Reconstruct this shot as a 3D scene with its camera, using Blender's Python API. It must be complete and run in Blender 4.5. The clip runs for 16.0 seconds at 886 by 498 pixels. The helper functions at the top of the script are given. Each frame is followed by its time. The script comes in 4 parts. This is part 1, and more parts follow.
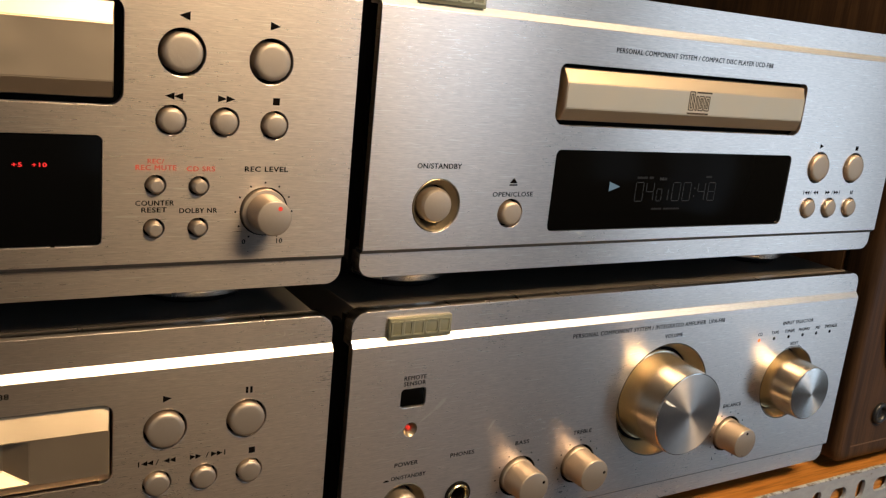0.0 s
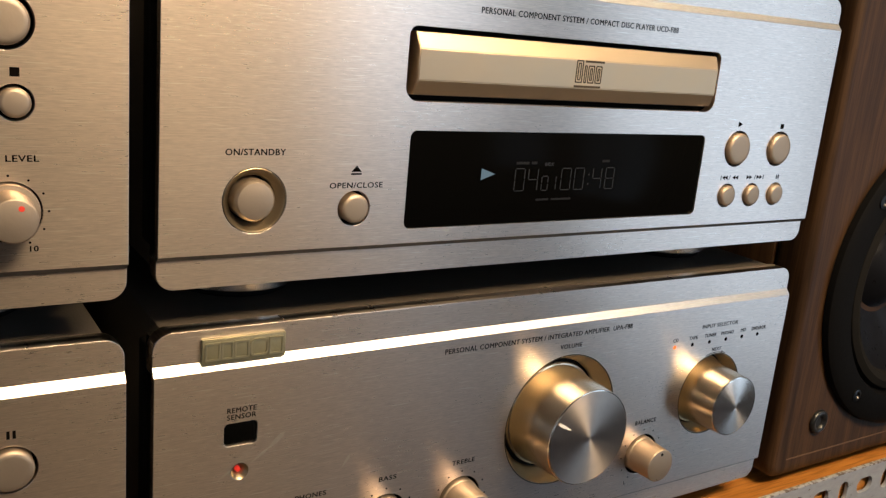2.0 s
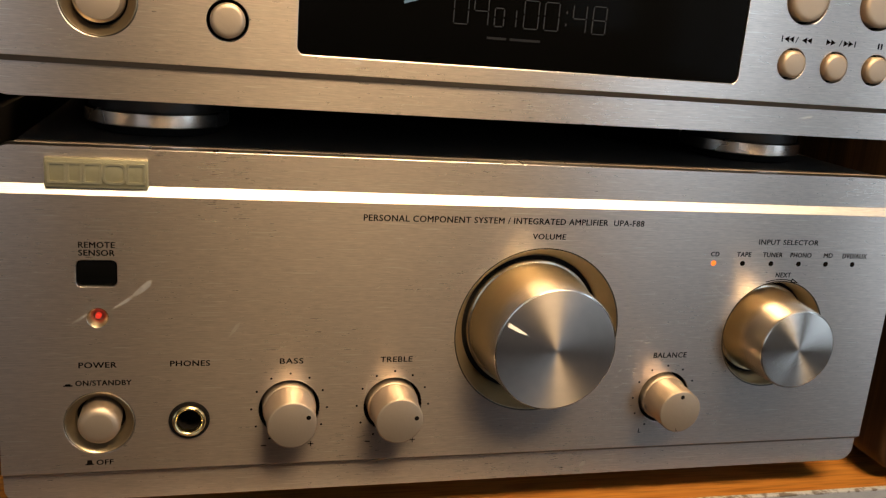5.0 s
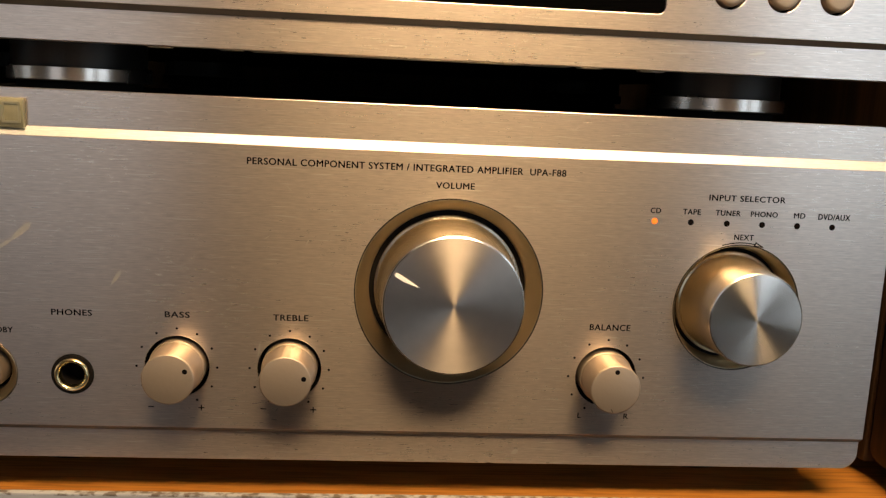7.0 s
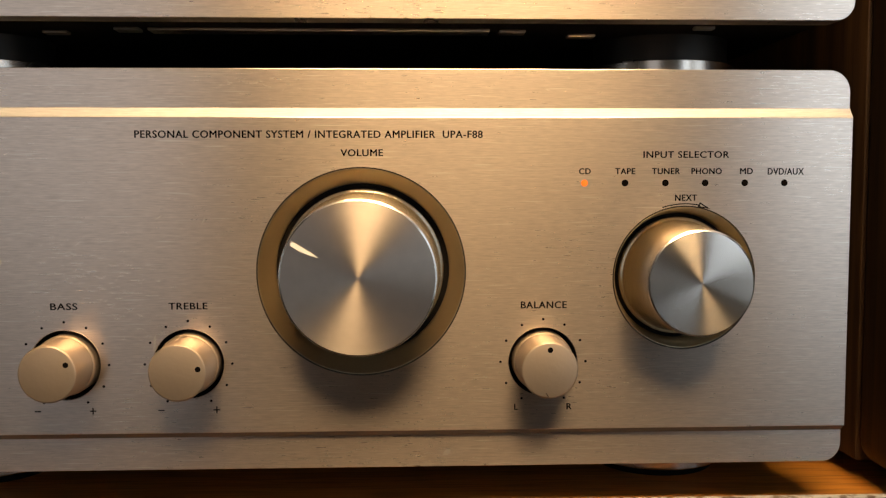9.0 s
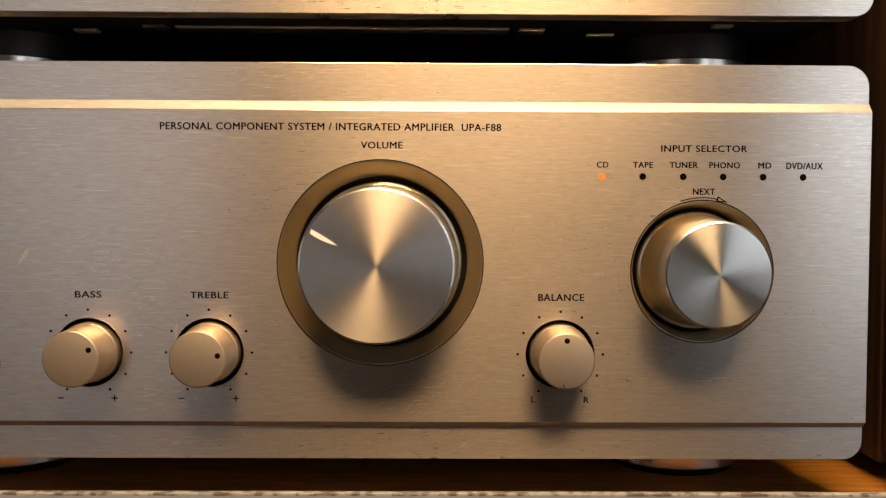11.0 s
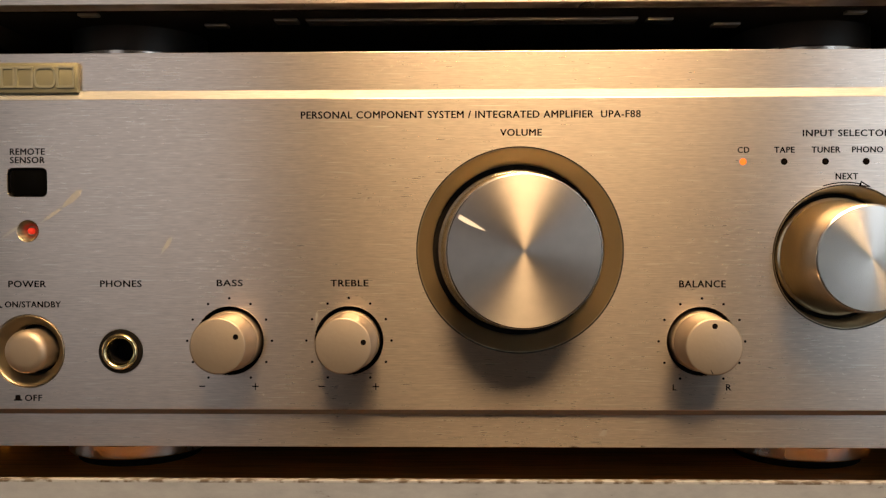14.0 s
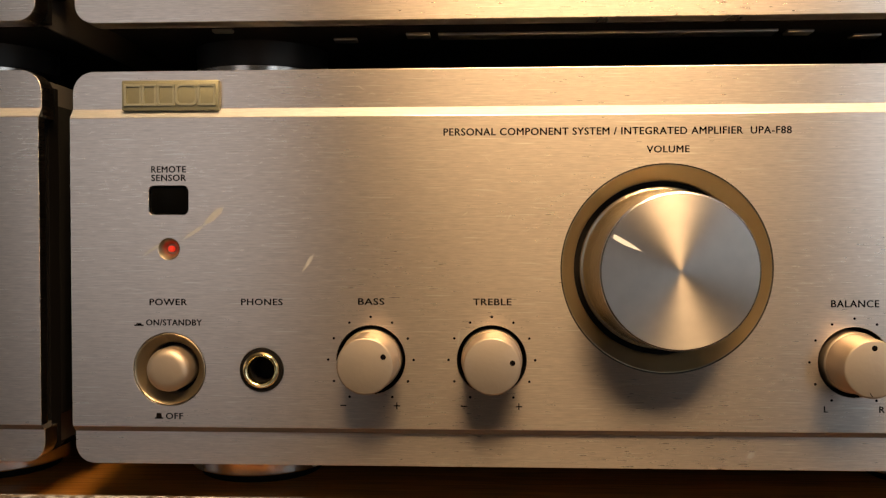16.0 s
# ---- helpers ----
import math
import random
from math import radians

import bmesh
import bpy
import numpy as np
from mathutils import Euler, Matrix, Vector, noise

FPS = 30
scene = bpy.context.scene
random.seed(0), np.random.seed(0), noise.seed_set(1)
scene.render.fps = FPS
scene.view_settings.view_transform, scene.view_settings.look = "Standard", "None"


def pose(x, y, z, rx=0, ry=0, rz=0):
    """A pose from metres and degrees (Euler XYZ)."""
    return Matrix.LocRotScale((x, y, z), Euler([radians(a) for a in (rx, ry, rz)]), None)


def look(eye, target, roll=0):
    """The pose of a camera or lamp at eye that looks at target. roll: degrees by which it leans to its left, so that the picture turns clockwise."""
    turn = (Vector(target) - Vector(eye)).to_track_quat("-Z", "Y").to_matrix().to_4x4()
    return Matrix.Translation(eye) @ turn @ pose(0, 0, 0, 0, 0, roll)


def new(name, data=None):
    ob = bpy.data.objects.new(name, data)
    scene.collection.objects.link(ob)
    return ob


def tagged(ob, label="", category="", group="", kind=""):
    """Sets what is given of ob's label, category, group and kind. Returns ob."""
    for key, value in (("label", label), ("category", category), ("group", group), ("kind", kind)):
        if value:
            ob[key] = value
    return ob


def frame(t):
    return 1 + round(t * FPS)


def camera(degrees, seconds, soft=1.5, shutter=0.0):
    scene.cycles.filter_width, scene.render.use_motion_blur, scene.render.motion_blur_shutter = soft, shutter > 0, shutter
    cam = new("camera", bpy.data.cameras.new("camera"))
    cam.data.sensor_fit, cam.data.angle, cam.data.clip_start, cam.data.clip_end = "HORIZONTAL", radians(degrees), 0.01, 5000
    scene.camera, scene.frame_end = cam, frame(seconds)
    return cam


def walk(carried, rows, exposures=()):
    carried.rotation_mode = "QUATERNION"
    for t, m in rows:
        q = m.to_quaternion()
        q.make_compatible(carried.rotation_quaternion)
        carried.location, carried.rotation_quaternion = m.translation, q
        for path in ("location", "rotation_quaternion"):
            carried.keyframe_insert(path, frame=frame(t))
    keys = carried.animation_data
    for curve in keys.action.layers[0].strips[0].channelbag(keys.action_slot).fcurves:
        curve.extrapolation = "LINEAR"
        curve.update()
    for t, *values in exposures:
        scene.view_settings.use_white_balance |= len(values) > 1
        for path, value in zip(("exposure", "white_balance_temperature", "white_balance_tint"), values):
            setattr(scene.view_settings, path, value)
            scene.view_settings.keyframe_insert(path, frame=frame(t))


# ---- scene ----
# ---------------------------------------------------------------- camera
CM = 0.01  # everything below is written in centimetres and scaled once
cam = camera(53.0, 16.0, 1.3)
PATH = [
    (0, (-11.423, -23.162, 18.932), (-10.403, -21.508, 18.457), 5.9),
    (0.5, (-10.223, -22.412, 18.823), (-9.177, -20.774, 18.351), 5.7),
    (1, (-9.26, -21.999, 18.576), (-8.205, -20.371, 18.091), 5.6),
    (1.5, (-7.68, -21.451, 18.368), (-6.619, -19.829, 17.874), 5.4),
    (2, (-5.579, -20.962, 18.414), (-4.511, -19.344, 17.925), 5.3),
    (2.5, (-3.404, -20.372, 18.091), (-2.337, -18.754, 17.597), 5.9),
    (3, (-2.217, -20.264, 17.574), (-1.203, -18.615, 17.072), 6.2),
    (3.5, (-1.146, -20.545, 16.884), (-0.242, -18.838, 16.364), 6.2),
    (4, (0.602, -21.1, 15.521), (1.381, -19.333, 15.002), 5.8),
    (4.2, (1.482, -21.419, 15.249), (2.197, -19.628, 14.715), 5.8),
    (6.3, (9.698, -21.75, 11.799), (9.968, -19.81, 11.392), 2.9),
    (6.5, (10.246, -21.69, 11.58), (10.485, -19.744, 11.187), 2.9),
    (7, (11.83, -21.675, 10.634), (11.982, -19.711, 10.288), 2.7),
    (7.5, (12.777, -21.188, 9.835), (12.87, -19.211, 9.547), 2.3),
    (8, (13.686, -20.472, 9.182), (13.761, -18.487, 8.945), 1.5),
    (8.5, (14.444, -20.292, 8.496), (14.524, -18.303, 8.304), 0.5),
    (9, (14.821, -20.183, 7.594), (14.895, -18.189, 7.458), -0.1),
    (9.2, (14.861, -20.177, 7.483), (14.919, -18.182, 7.362), -0.3),
    (11.5, (14.98, -20.49, 6.523), (14.996, -18.491, 6.46), 0.3),
    (12, (14.678, -20.567, 6.318), (14.688, -18.567, 6.268), 0.3),
    (12.5, (14.266, -20.641, 6.235), (14.253, -18.641, 6.196), 0.3),
    (13, (13.582, -20.653, 5.989), (13.56, -18.653, 5.964), 0.3),
    (13.5, (12.97, -20.462, 5.931), (12.937, -18.463, 5.897), 0.2),
    (14, (12.35, -20.422, 6.026), (12.311, -18.422, 5.997), -0.1),
    (14.5, (11.823, -20.128, 5.954), (11.773, -18.129, 5.922), -0.5),
    (15, (11.108, -20.054, 6.266), (11.039, -18.056, 6.23), -0.5),
    (15.5, (10.109, -20.109, 6.479), (10.027, -18.111, 6.447), -0.4),
    (16, (9.633, -20.239, 6.519), (9.538, -18.242, 6.483), -0.1),
]
EXPOSURES = ((0, -0.18, 6450, 8), (3.0, -0.11, 6700, 9), (4.2, -0.06, 6850, 9), (7.0, -0.04, 7550, 11), (9.0, -0.15, 8000, 12), (16.0, -0.09, 7950, 13))
walk(cam, [(t, look(Vector(eye) * CM, Vector(target) * CM, roll)) for t, eye, target, roll in PATH], EXPOSURES)

# ---------------------------------------------------------------- world and light
world = bpy.data.worlds.new("world")
scene.world = world
world.use_nodes = True
world.node_tree.nodes["Background"].inputs[0].default_value = (0.5, 0.6, 0.8, 1)
world.node_tree.nodes["Background"].inputs[1].default_value = 0.3
LAMP_WATTS, LAMP_COLOUR = 1.2, (1.0, 0.775, 0.50)
UPLIGHT_WATTS = 3.5
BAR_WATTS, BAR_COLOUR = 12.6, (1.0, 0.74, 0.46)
PINK_FILL_WATTS, PINK_FILL_COLOUR = 0.5, (1.0, 0.60, 0.74)
WINDOW_WATTS, WINDOW_COLOUR = 16.5, (0.57, 0.755, 1.0)
LEFT_WINDOW_WATTS = 0.7


def area_lamp(name, eye, target, size_x, size_y, watts, colour):
    data = bpy.data.lights.new(name, "AREA")
    data.shape, data.size, data.size_y = "RECTANGLE", size_x, size_y
    data.energy, data.color = watts, colour
    ob = new(name, data)
    ob.matrix_world = look(eye, target)
    return ob


# ---------------------------------------------------------------- materials
def nodes_of(name):
    m = bpy.data.materials.new(name)
    m.use_nodes = True
    return m, m.node_tree.nodes, m.node_tree.links, m.node_tree.nodes["Principled BSDF"]


def plain(name, colour, rough=0.5, metal=0.0, noise_scale=0.0, spread=0.15, bump=0.0, coat=0.0, glow=0.0, specular=0.5):
    m, n, l, p = nodes_of(name)
    p.inputs["Base Color"].default_value = (*colour, 1)
    p.inputs["Roughness"].default_value = rough
    p.inputs["Metallic"].default_value = metal
    p.inputs["Specular IOR Level"].default_value = specular
    p.inputs["Coat Weight"].default_value = coat
    if glow:
        p.inputs["Base Color"].default_value = (*[c * 0.25 for c in colour], 1)
        p.inputs["Emission Color"].default_value = (*colour, 1)
        p.inputs["Emission Strength"].default_value = glow
    if noise_scale:
        tc = n.new("ShaderNodeTexCoord")
        nz = n.new("ShaderNodeTexNoise")
        nz.inputs["Scale"].default_value = noise_scale
        nz.inputs["Detail"].default_value = 6
        l.new(tc.outputs["Object"], nz.inputs["Vector"])
        mx = n.new("ShaderNodeMix")
        mx.data_type = "RGBA"
        mx.inputs[6].default_value = (*[c * (1 - spread) for c in colour], 1)
        mx.inputs[7].default_value = (*[min(1, c * (1 + spread)) for c in colour], 1)
        l.new(nz.outputs["Fac"], mx.inputs[0])
        l.new(mx.outputs[2], p.inputs["Base Color"])
        mr = n.new("ShaderNodeMapRange")
        mr.inputs["To Min"].default_value = max(0.02, rough - 0.1)
        mr.inputs["To Max"].default_value = min(1, rough + 0.1)
        l.new(nz.outputs["Fac"], mr.inputs["Value"])
        l.new(mr.outputs[0], p.inputs["Roughness"])
        if bump:
            b = n.new("ShaderNodeBump")
            b.inputs["Strength"].default_value = bump
            b.inputs["Distance"].default_value = 0.0003
            l.new(nz.outputs["Fac"], b.inputs["Height"])
            l.new(b.outputs[0], p.inputs["Normal"])
    return m


def brushed(name, colour, rough=0.34, aniso=0.75):
    """Champagne aluminium brushed along x, with fine streaks, a few longer scratches and faint smudges."""
    m, n, l, p = nodes_of(name)
    p.inputs["Metallic"].default_value = 1
    p.inputs["Anisotropic"].default_value = aniso
    tc = n.new("ShaderNodeTexCoord")

    def streak(sx, sz, detail=3):
        mp = n.new("ShaderNodeMapping")
        mp.inputs["Scale"].default_value = (sx, 40, sz)
        nz = n.new("ShaderNodeTexNoise")
        nz.inputs["Scale"].default_value = 1
        nz.inputs["Detail"].default_value = detail
        l.new(tc.outputs["Object"], mp.inputs["Vector"])
        l.new(mp.outputs[0], nz.inputs["Vector"])
        return nz
    fine, coarse, smudge = streak(110, 5600), streak(380, 3400), streak(22, 30, 4)

    def mixed(a, b, fa, fb):
        s1 = n.new("ShaderNodeMath"); s1.operation = "MULTIPLY"; s1.inputs[1].default_value = fa
        s2 = n.new("ShaderNodeMath"); s2.operation = "MULTIPLY_ADD"; s2.inputs[1].default_value = fb
        l.new(a.outputs["Fac"], s1.inputs[0])
        l.new(b.outputs["Fac"], s2.inputs[0])
        l.new(s1.outputs[0], s2.inputs[2])
        return s2
    grain = mixed(fine, coarse, 0.4, 0.4)
    clump = streak(190, 1500, 2)
    tone = n.new("ShaderNodeMath"); tone.operation = "MULTIPLY_ADD"; tone.inputs[1].default_value = 0.2
    l.new(clump.outputs["Fac"], tone.inputs[0])
    l.new(grain.outputs[0], tone.inputs[2])
    ramp = n.new("ShaderNodeMix"); ramp.data_type = "RGBA"
    ramp.inputs[6].default_value = (*[c * 0.86 for c in colour], 1)
    ramp.inputs[7].default_value = (*[min(1, c * 1.14) for c in colour], 1)
    wide = n.new("ShaderNodeMapRange")
    wide.inputs["From Min"].default_value, wide.inputs["From Max"].default_value = 0.36, 0.64
    l.new(tone.outputs[0], wide.inputs["Value"])
    l.new(wide.outputs[0], ramp.inputs[0])
    cuts = streak(85, 2500, 1)
    cut = n.new("ShaderNodeMapRange")
    cut.inputs["From Min"].default_value, cut.inputs["From Max"].default_value = 0.64, 0.72
    cut.inputs["To Max"].default_value = 0.6
    l.new(cuts.outputs["Fac"], cut.inputs["Value"])
    lit = n.new("ShaderNodeMix"); lit.data_type = "RGBA"
    lit.inputs[7].default_value = (0.98, 0.93, 0.86, 1)
    l.new(cut.outputs[0], lit.inputs[0])
    l.new(ramp.outputs[2], lit.inputs[6])
    l.new(lit.outputs[2], p.inputs["Base Color"])
    both = n.new("ShaderNodeMath"); both.operation = "MULTIPLY_ADD"; both.inputs[1].default_value = 0.25
    l.new(smudge.outputs["Fac"], both.inputs[0])
    l.new(grain.outputs[0], both.inputs[2])
    mr = n.new("ShaderNodeMapRange")
    mr.inputs["From Min"].default_value, mr.inputs["From Max"].default_value = 0.40, 0.65
    mr.inputs["To Min"].default_value, mr.inputs["To Max"].default_value = rough + 0.008, rough - 0.024
    l.new(both.outputs[0], mr.inputs["Value"])
    l.new(mr.outputs[0], p.inputs["Roughness"])
    b = n.new("ShaderNodeBump")
    b.inputs["Strength"].default_value = 0.4
    b.inputs["Distance"].default_value = 0.00002
    l.new(grain.outputs[0], b.inputs["Height"])
    l.new(b.outputs[0], p.inputs["Normal"])
    cv = n.new("ShaderNodeCombineXYZ")
    cv.inputs[2].default_value = 1
    l.new(cv.outputs[0], p.inputs["Tangent"])
    return m


def spun(name, colour, rough=0.25, aniso=0.8, axis="Y", rings=2600):
    """Metal turned on a lathe round the given axis."""
    m, n, l, p = nodes_of(name)
    p.inputs["Metallic"].default_value = 1
    p.inputs["Anisotropic"].default_value = aniso
    p.inputs["Roughness"].default_value = rough
    p.inputs["Anisotropic Rotation"].default_value = 0.25
    t = n.new("ShaderNodeTangent")
    t.direction_type, t.axis = "RADIAL", axis
    l.new(t.outputs[0], p.inputs["Tangent"])
    tc = n.new("ShaderNodeTexCoord")
    nz = n.new("ShaderNodeTexNoise")
    nz.inputs["Scale"].default_value = 260
    nz.inputs["Detail"].default_value = 5
    l.new(tc.outputs["Object"], nz.inputs["Vector"])
    mx = n.new("ShaderNodeMix"); mx.data_type = "RGBA"
    mx.inputs[6].default_value = (*[c * 0.88 for c in colour], 1)
    mx.inputs[7].default_value = (*[min(1, c * 1.1) for c in colour], 1)
    l.new(nz.outputs["Fac"], mx.inputs[0])
    l.new(mx.outputs[2], p.inputs["Base Color"])
    return m


def wood(name, dark, light, scale=(30, 30, 3.0), rough=0.4, coat=0.0, stretch_axis=2):
    m, n, l, p = nodes_of(name)
    tc = n.new("ShaderNodeTexCoord")
    mp = n.new("ShaderNodeMapping")
    mp.inputs["Scale"].default_value = scale
    l.new(tc.outputs["Object"], mp.inputs["Vector"])
    n1 = n.new("ShaderNodeTexNoise")
    n1.inputs["Scale"].default_value = 3
    n1.inputs["Detail"].default_value = 8
    n1.inputs["Distortion"].default_value = 0.6
    l.new(mp.outputs[0], n1.inputs["Vector"])
    n2 = n.new("ShaderNodeTexNoise")
    n2.inputs["Scale"].default_value = 22
    n2.inputs["Detail"].default_value = 4
    l.new(mp.outputs[0], n2.inputs["Vector"])
    ramp = n.new("ShaderNodeValToRGB")
    ramp.color_ramp.elements[0].position, ramp.color_ramp.elements[0].color = 0.3, (*dark, 1)
    ramp.color_ramp.elements[1].position, ramp.color_ramp.elements[1].color = 0.68, (*light, 1)
    l.new(n1.outputs["Fac"], ramp.inputs[0])
    mx = n.new("ShaderNodeMix"); mx.data_type = "RGBA"; mx.blend_type = "MULTIPLY"
    mx.inputs[0].default_value = 0.55
    r2 = n.new("ShaderNodeValToRGB")
    r2.color_ramp.elements[0].position, r2.color_ramp.elements[0].color = 0.38, (0.35, 0.3, 0.26, 1)
    r2.color_ramp.elements[1].position, r2.color_ramp.elements[1].color = 0.55, (1, 1, 1, 1)
    l.new(n2.outputs["Fac"], r2.inputs[0])
    l.new(ramp.outputs[0], mx.inputs[6])
    l.new(r2.outputs[0], mx.inputs[7])
    l.new(mx.outputs[2], p.inputs["Base Color"])
    p.inputs["Roughness"].default_value = rough
    p.inputs["Coat Weight"].default_value = coat
    p.inputs["Coat Roughness"].default_value = 0.12
    p.inputs["Specular IOR Level"].default_value = 0.3
    b = n.new("ShaderNodeBump")
    b.inputs["Strength"].default_value = 0.15
    b.inputs["Distance"].default_value = 0.0002
    l.new(n2.outputs["Fac"], b.inputs["Height"])
    l.new(b.outputs[0], p.inputs["Normal"])
    return m


def painted_steel(name):
    """Pale grey-white shelf paint with chipped, rusty spots and grime."""
    m, n, l, p = nodes_of(name)
    tc = n.new("ShaderNodeTexCoord")
    mp = n.new("ShaderNodeMapping")
    mp.inputs["Scale"].default_value = (0.6, 1, 1.3)
    l.new(tc.outputs["Object"], mp.inputs["Vector"])
    n1 = n.new("ShaderNodeTexNoise")
    n1.inputs["Scale"].default_value = 210
    n1.inputs["Detail"].default_value = 8
    n1.inputs["Roughness"].default_value = 0.65
    l.new(mp.outputs[0], n1.inputs["Vector"])
    ramp = n.new("ShaderNodeValToRGB")
    e = ramp.color_ramp.elements
    e[0].position, e[0].color = 0.30, (0.07, 0.055, 0.045, 1)
    e[1].position, e[1].color = 0.37, (0.215, 0.235, 0.28, 1)
    e2 = ramp.color_ramp.elements.new(0.75)
    e2.color = (0.285, 0.31, 0.36, 1)
    l.new(n1.outputs["Fac"], ramp.inputs[0])
    l.new(ramp.outputs[0], p.inputs["Base Color"])
    p.inputs["Roughness"].default_value = 0.45
    b = n.new("ShaderNodeBump")
    b.inputs["Strength"].default_value = 0.3
    b.inputs["Distance"].default_value = 0.0003
    l.new(n1.outputs["Fac"], b.inputs["Height"])
    l.new(b.outputs[0], p.inputs["Normal"])
    return m


ALU = brushed("brushed_champagne_aluminium", (0.78, 0.676, 0.603), 0.295, 0.78)
# whiter than the plate, to stand for the reflected overhead light
ALU_EDGE = brushed("sheen_white_aluminium", (0.92, 0.925, 0.93), 0.42, 0.0)
KNOB_SIDE = spun("turned_gold_aluminium", (0.75, 0.675, 0.54), 0.26, 0.72)
KNOB_FACE = spun("spun_aluminium_face", (0.84, 0.78, 0.72), 0.27, 0.915)
VOLUME_FACE = spun("satin_spun_aluminium_face", (0.625, 0.55, 0.49), 0.41, 0.79)
KNOB_EDGE = plain("polished_knob_edge", (0.90, 0.87, 0.82), 0.2, 1.0, 300, 0.04)
GOLD = plain("matt_gold_paint", (0.465, 0.38, 0.298), 0.50, 0.9, 900, 0.06, 0.15)
GOLD_DARK = plain("shaded_gold_ring", (0.50, 0.405, 0.275), 0.38, 0.9, 500, 0.05)
DISH = plain("turned_bronze_gold", (0.33, 0.27, 0.185), 0.34, 0.9, 500, 0.05)
TRAY_GOLD = plain("satin_gold_plate", (0.60, 0.465, 0.315), 0.40, 0.92, 160, 0.04)
# aluminium darkened in colour because the slope faces down, out of the light
SHADED_STEP = plain("shaded_aluminium_slope", (0.17, 0.15, 0.125), 0.5, 0.6, 300, 0.08)
RIM = plain("dark_anodised_rim", (0.045, 0.032, 0.02), 0.5, 0.5, 400, 0.1)
BRASS = plain("polished_brass", (0.97, 0.80, 0.46), 0.22, 1.0, 600, 0.06)
BADGE = plain("grey_gold_badge", (0.25, 0.235, 0.155), 0.5, 0.6, 800, 0.12, 0.2)
BADGE_LIGHT = plain("pale_gold_relief", (0.42, 0.39, 0.27), 0.42, 0.8, 800, 0.08)
BLACK = plain("black_plastic", (0.012, 0.011, 0.010), 0.45, 0.0, 400, 0.3)
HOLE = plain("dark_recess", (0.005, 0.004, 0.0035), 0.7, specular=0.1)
CASE = plain("black_painted_steel", (0.066, 0.056, 0.046), 0.62, 0.0, 1500, 0.2, 0.3, specular=0.3)
SEAM = plain("zinc_plated_steel", (0.40, 0.37, 0.33), 0.35, 0.9, 500, 0.15)
GLASS_DARK = plain("smoked_display_window", (0.002, 0.002, 0.002), 0.15, 0.0, specular=0.015)
INK = plain("dark_print", (0.005, 0.004, 0.004), 0.8, specular=0.0)
LOGO_INK = plain("brown_print", (0.07, 0.052, 0.036), 0.7, specular=0.1)
SOCKET = plain("dark_grey_moulded_plastic", (0.011, 0.011, 0.012), 0.35, 0.0, 400, 0.2)
INK_RED = plain("red_print", (0.62, 0.10, 0.06), 0.6)
WHITE_MARK = plain("white_pointer_paint", (0.85, 0.85, 0.85), 0.4)
RED_DOT = plain("red_dot_paint", (0.75, 0.06, 0.04), 0.4)
LED_ORANGE = plain("lit_orange_lamp", (1.0, 0.19, 0.025), 0.4, glow=1.4)
LED_RED = plain("lit_red_lamp", (1.0, 0.05, 0.03), 0.4, glow=0.6)
DISPLAY_RED = plain("lit_red_display_marks", (1.0, 0.03, 0.03), 0.5, glow=0.8)
SEGMENT = plain("lit_display_segment", (0.07, 0.075, 0.09), 0.6, glow=0.17, specular=0.1)
SEGMENT_BRIGHT = plain("bright_display_segment", (0.14, 0.22, 0.30), 0.6, glow=0.55, specular=0.1)
SEGMENT_DIM = plain("dim_display_segment", (0.03, 0.03, 0.035), 0.6, glow=0.2, specular=0.1)
CHROME = plain("polished_foot_metal", (0.78, 0.72, 0.66), 0.26, 1.0, 40, 0.03)
# real rubber, and the near black painted in for shaded parts
RUBBER_AND_SHADE = plain("rubber_and_shade_black", (0.008, 0.0075, 0.007), 0.8, specular=0.1)
DRIVER = plain("black_driver_frame", (0.004, 0.004, 0.0045), 0.6, 0.0, 700, 0.2, 0.2, specular=0.06)
CONE = plain("glossy_black_cone", (0.006, 0.0065, 0.009), 0.3, 0.0, 300, 0.2, specular=0.16)
STEEL = plain("dull_screw_steel", (0.05, 0.05, 0.05), 0.35, 1.0)
WALNUT = wood("walnut_veneer", (0.0155, 0.0074, 0.0032), (0.067, 0.034, 0.0145), (60, 60, 2.6), 0.5)
WORN = plain("chipped_paint_edge", (0.30, 0.30, 0.31), 0.5, 0.0)
tc = WORN.node_tree.nodes.new("ShaderNodeTexCoord")
nz = WORN.node_tree.nodes.new("ShaderNodeTexNoise")
nz.inputs["Scale"].default_value, nz.inputs["Detail"].default_value = 420, 7
rp = WORN.node_tree.nodes.new("ShaderNodeValToRGB")
rp.color_ramp.elements[0].position, rp.color_ramp.elements[0].color = 0.40, (0.09, 0.07, 0.055, 1)
rp.color_ramp.elements[1].position, rp.color_ramp.elements[1].color = 0.54, (0.31, 0.32, 0.345, 1)
WORN.node_tree.links.new(tc.outputs["Object"], nz.inputs["Vector"])
WORN.node_tree.links.new(nz.outputs["Fac"], rp.inputs[0])
WORN.node_tree.links.new(rp.outputs[0], WORN.node_tree.nodes["Principled BSDF"].inputs["Base Color"])
SHELF_WOOD = wood("varnished_orange_board", (0.30, 0.115, 0.022), (0.47, 0.20, 0.045), (2.5, 40, 40), 0.32, 0.35)
BACK_WOOD = wood("dark_brown_panelling", (0.010, 0.006, 0.004), (0.028, 0.016, 0.009), (12, 12, 1.2), 0.5)
PAINTED = painted_steel("chipped_pale_paint")
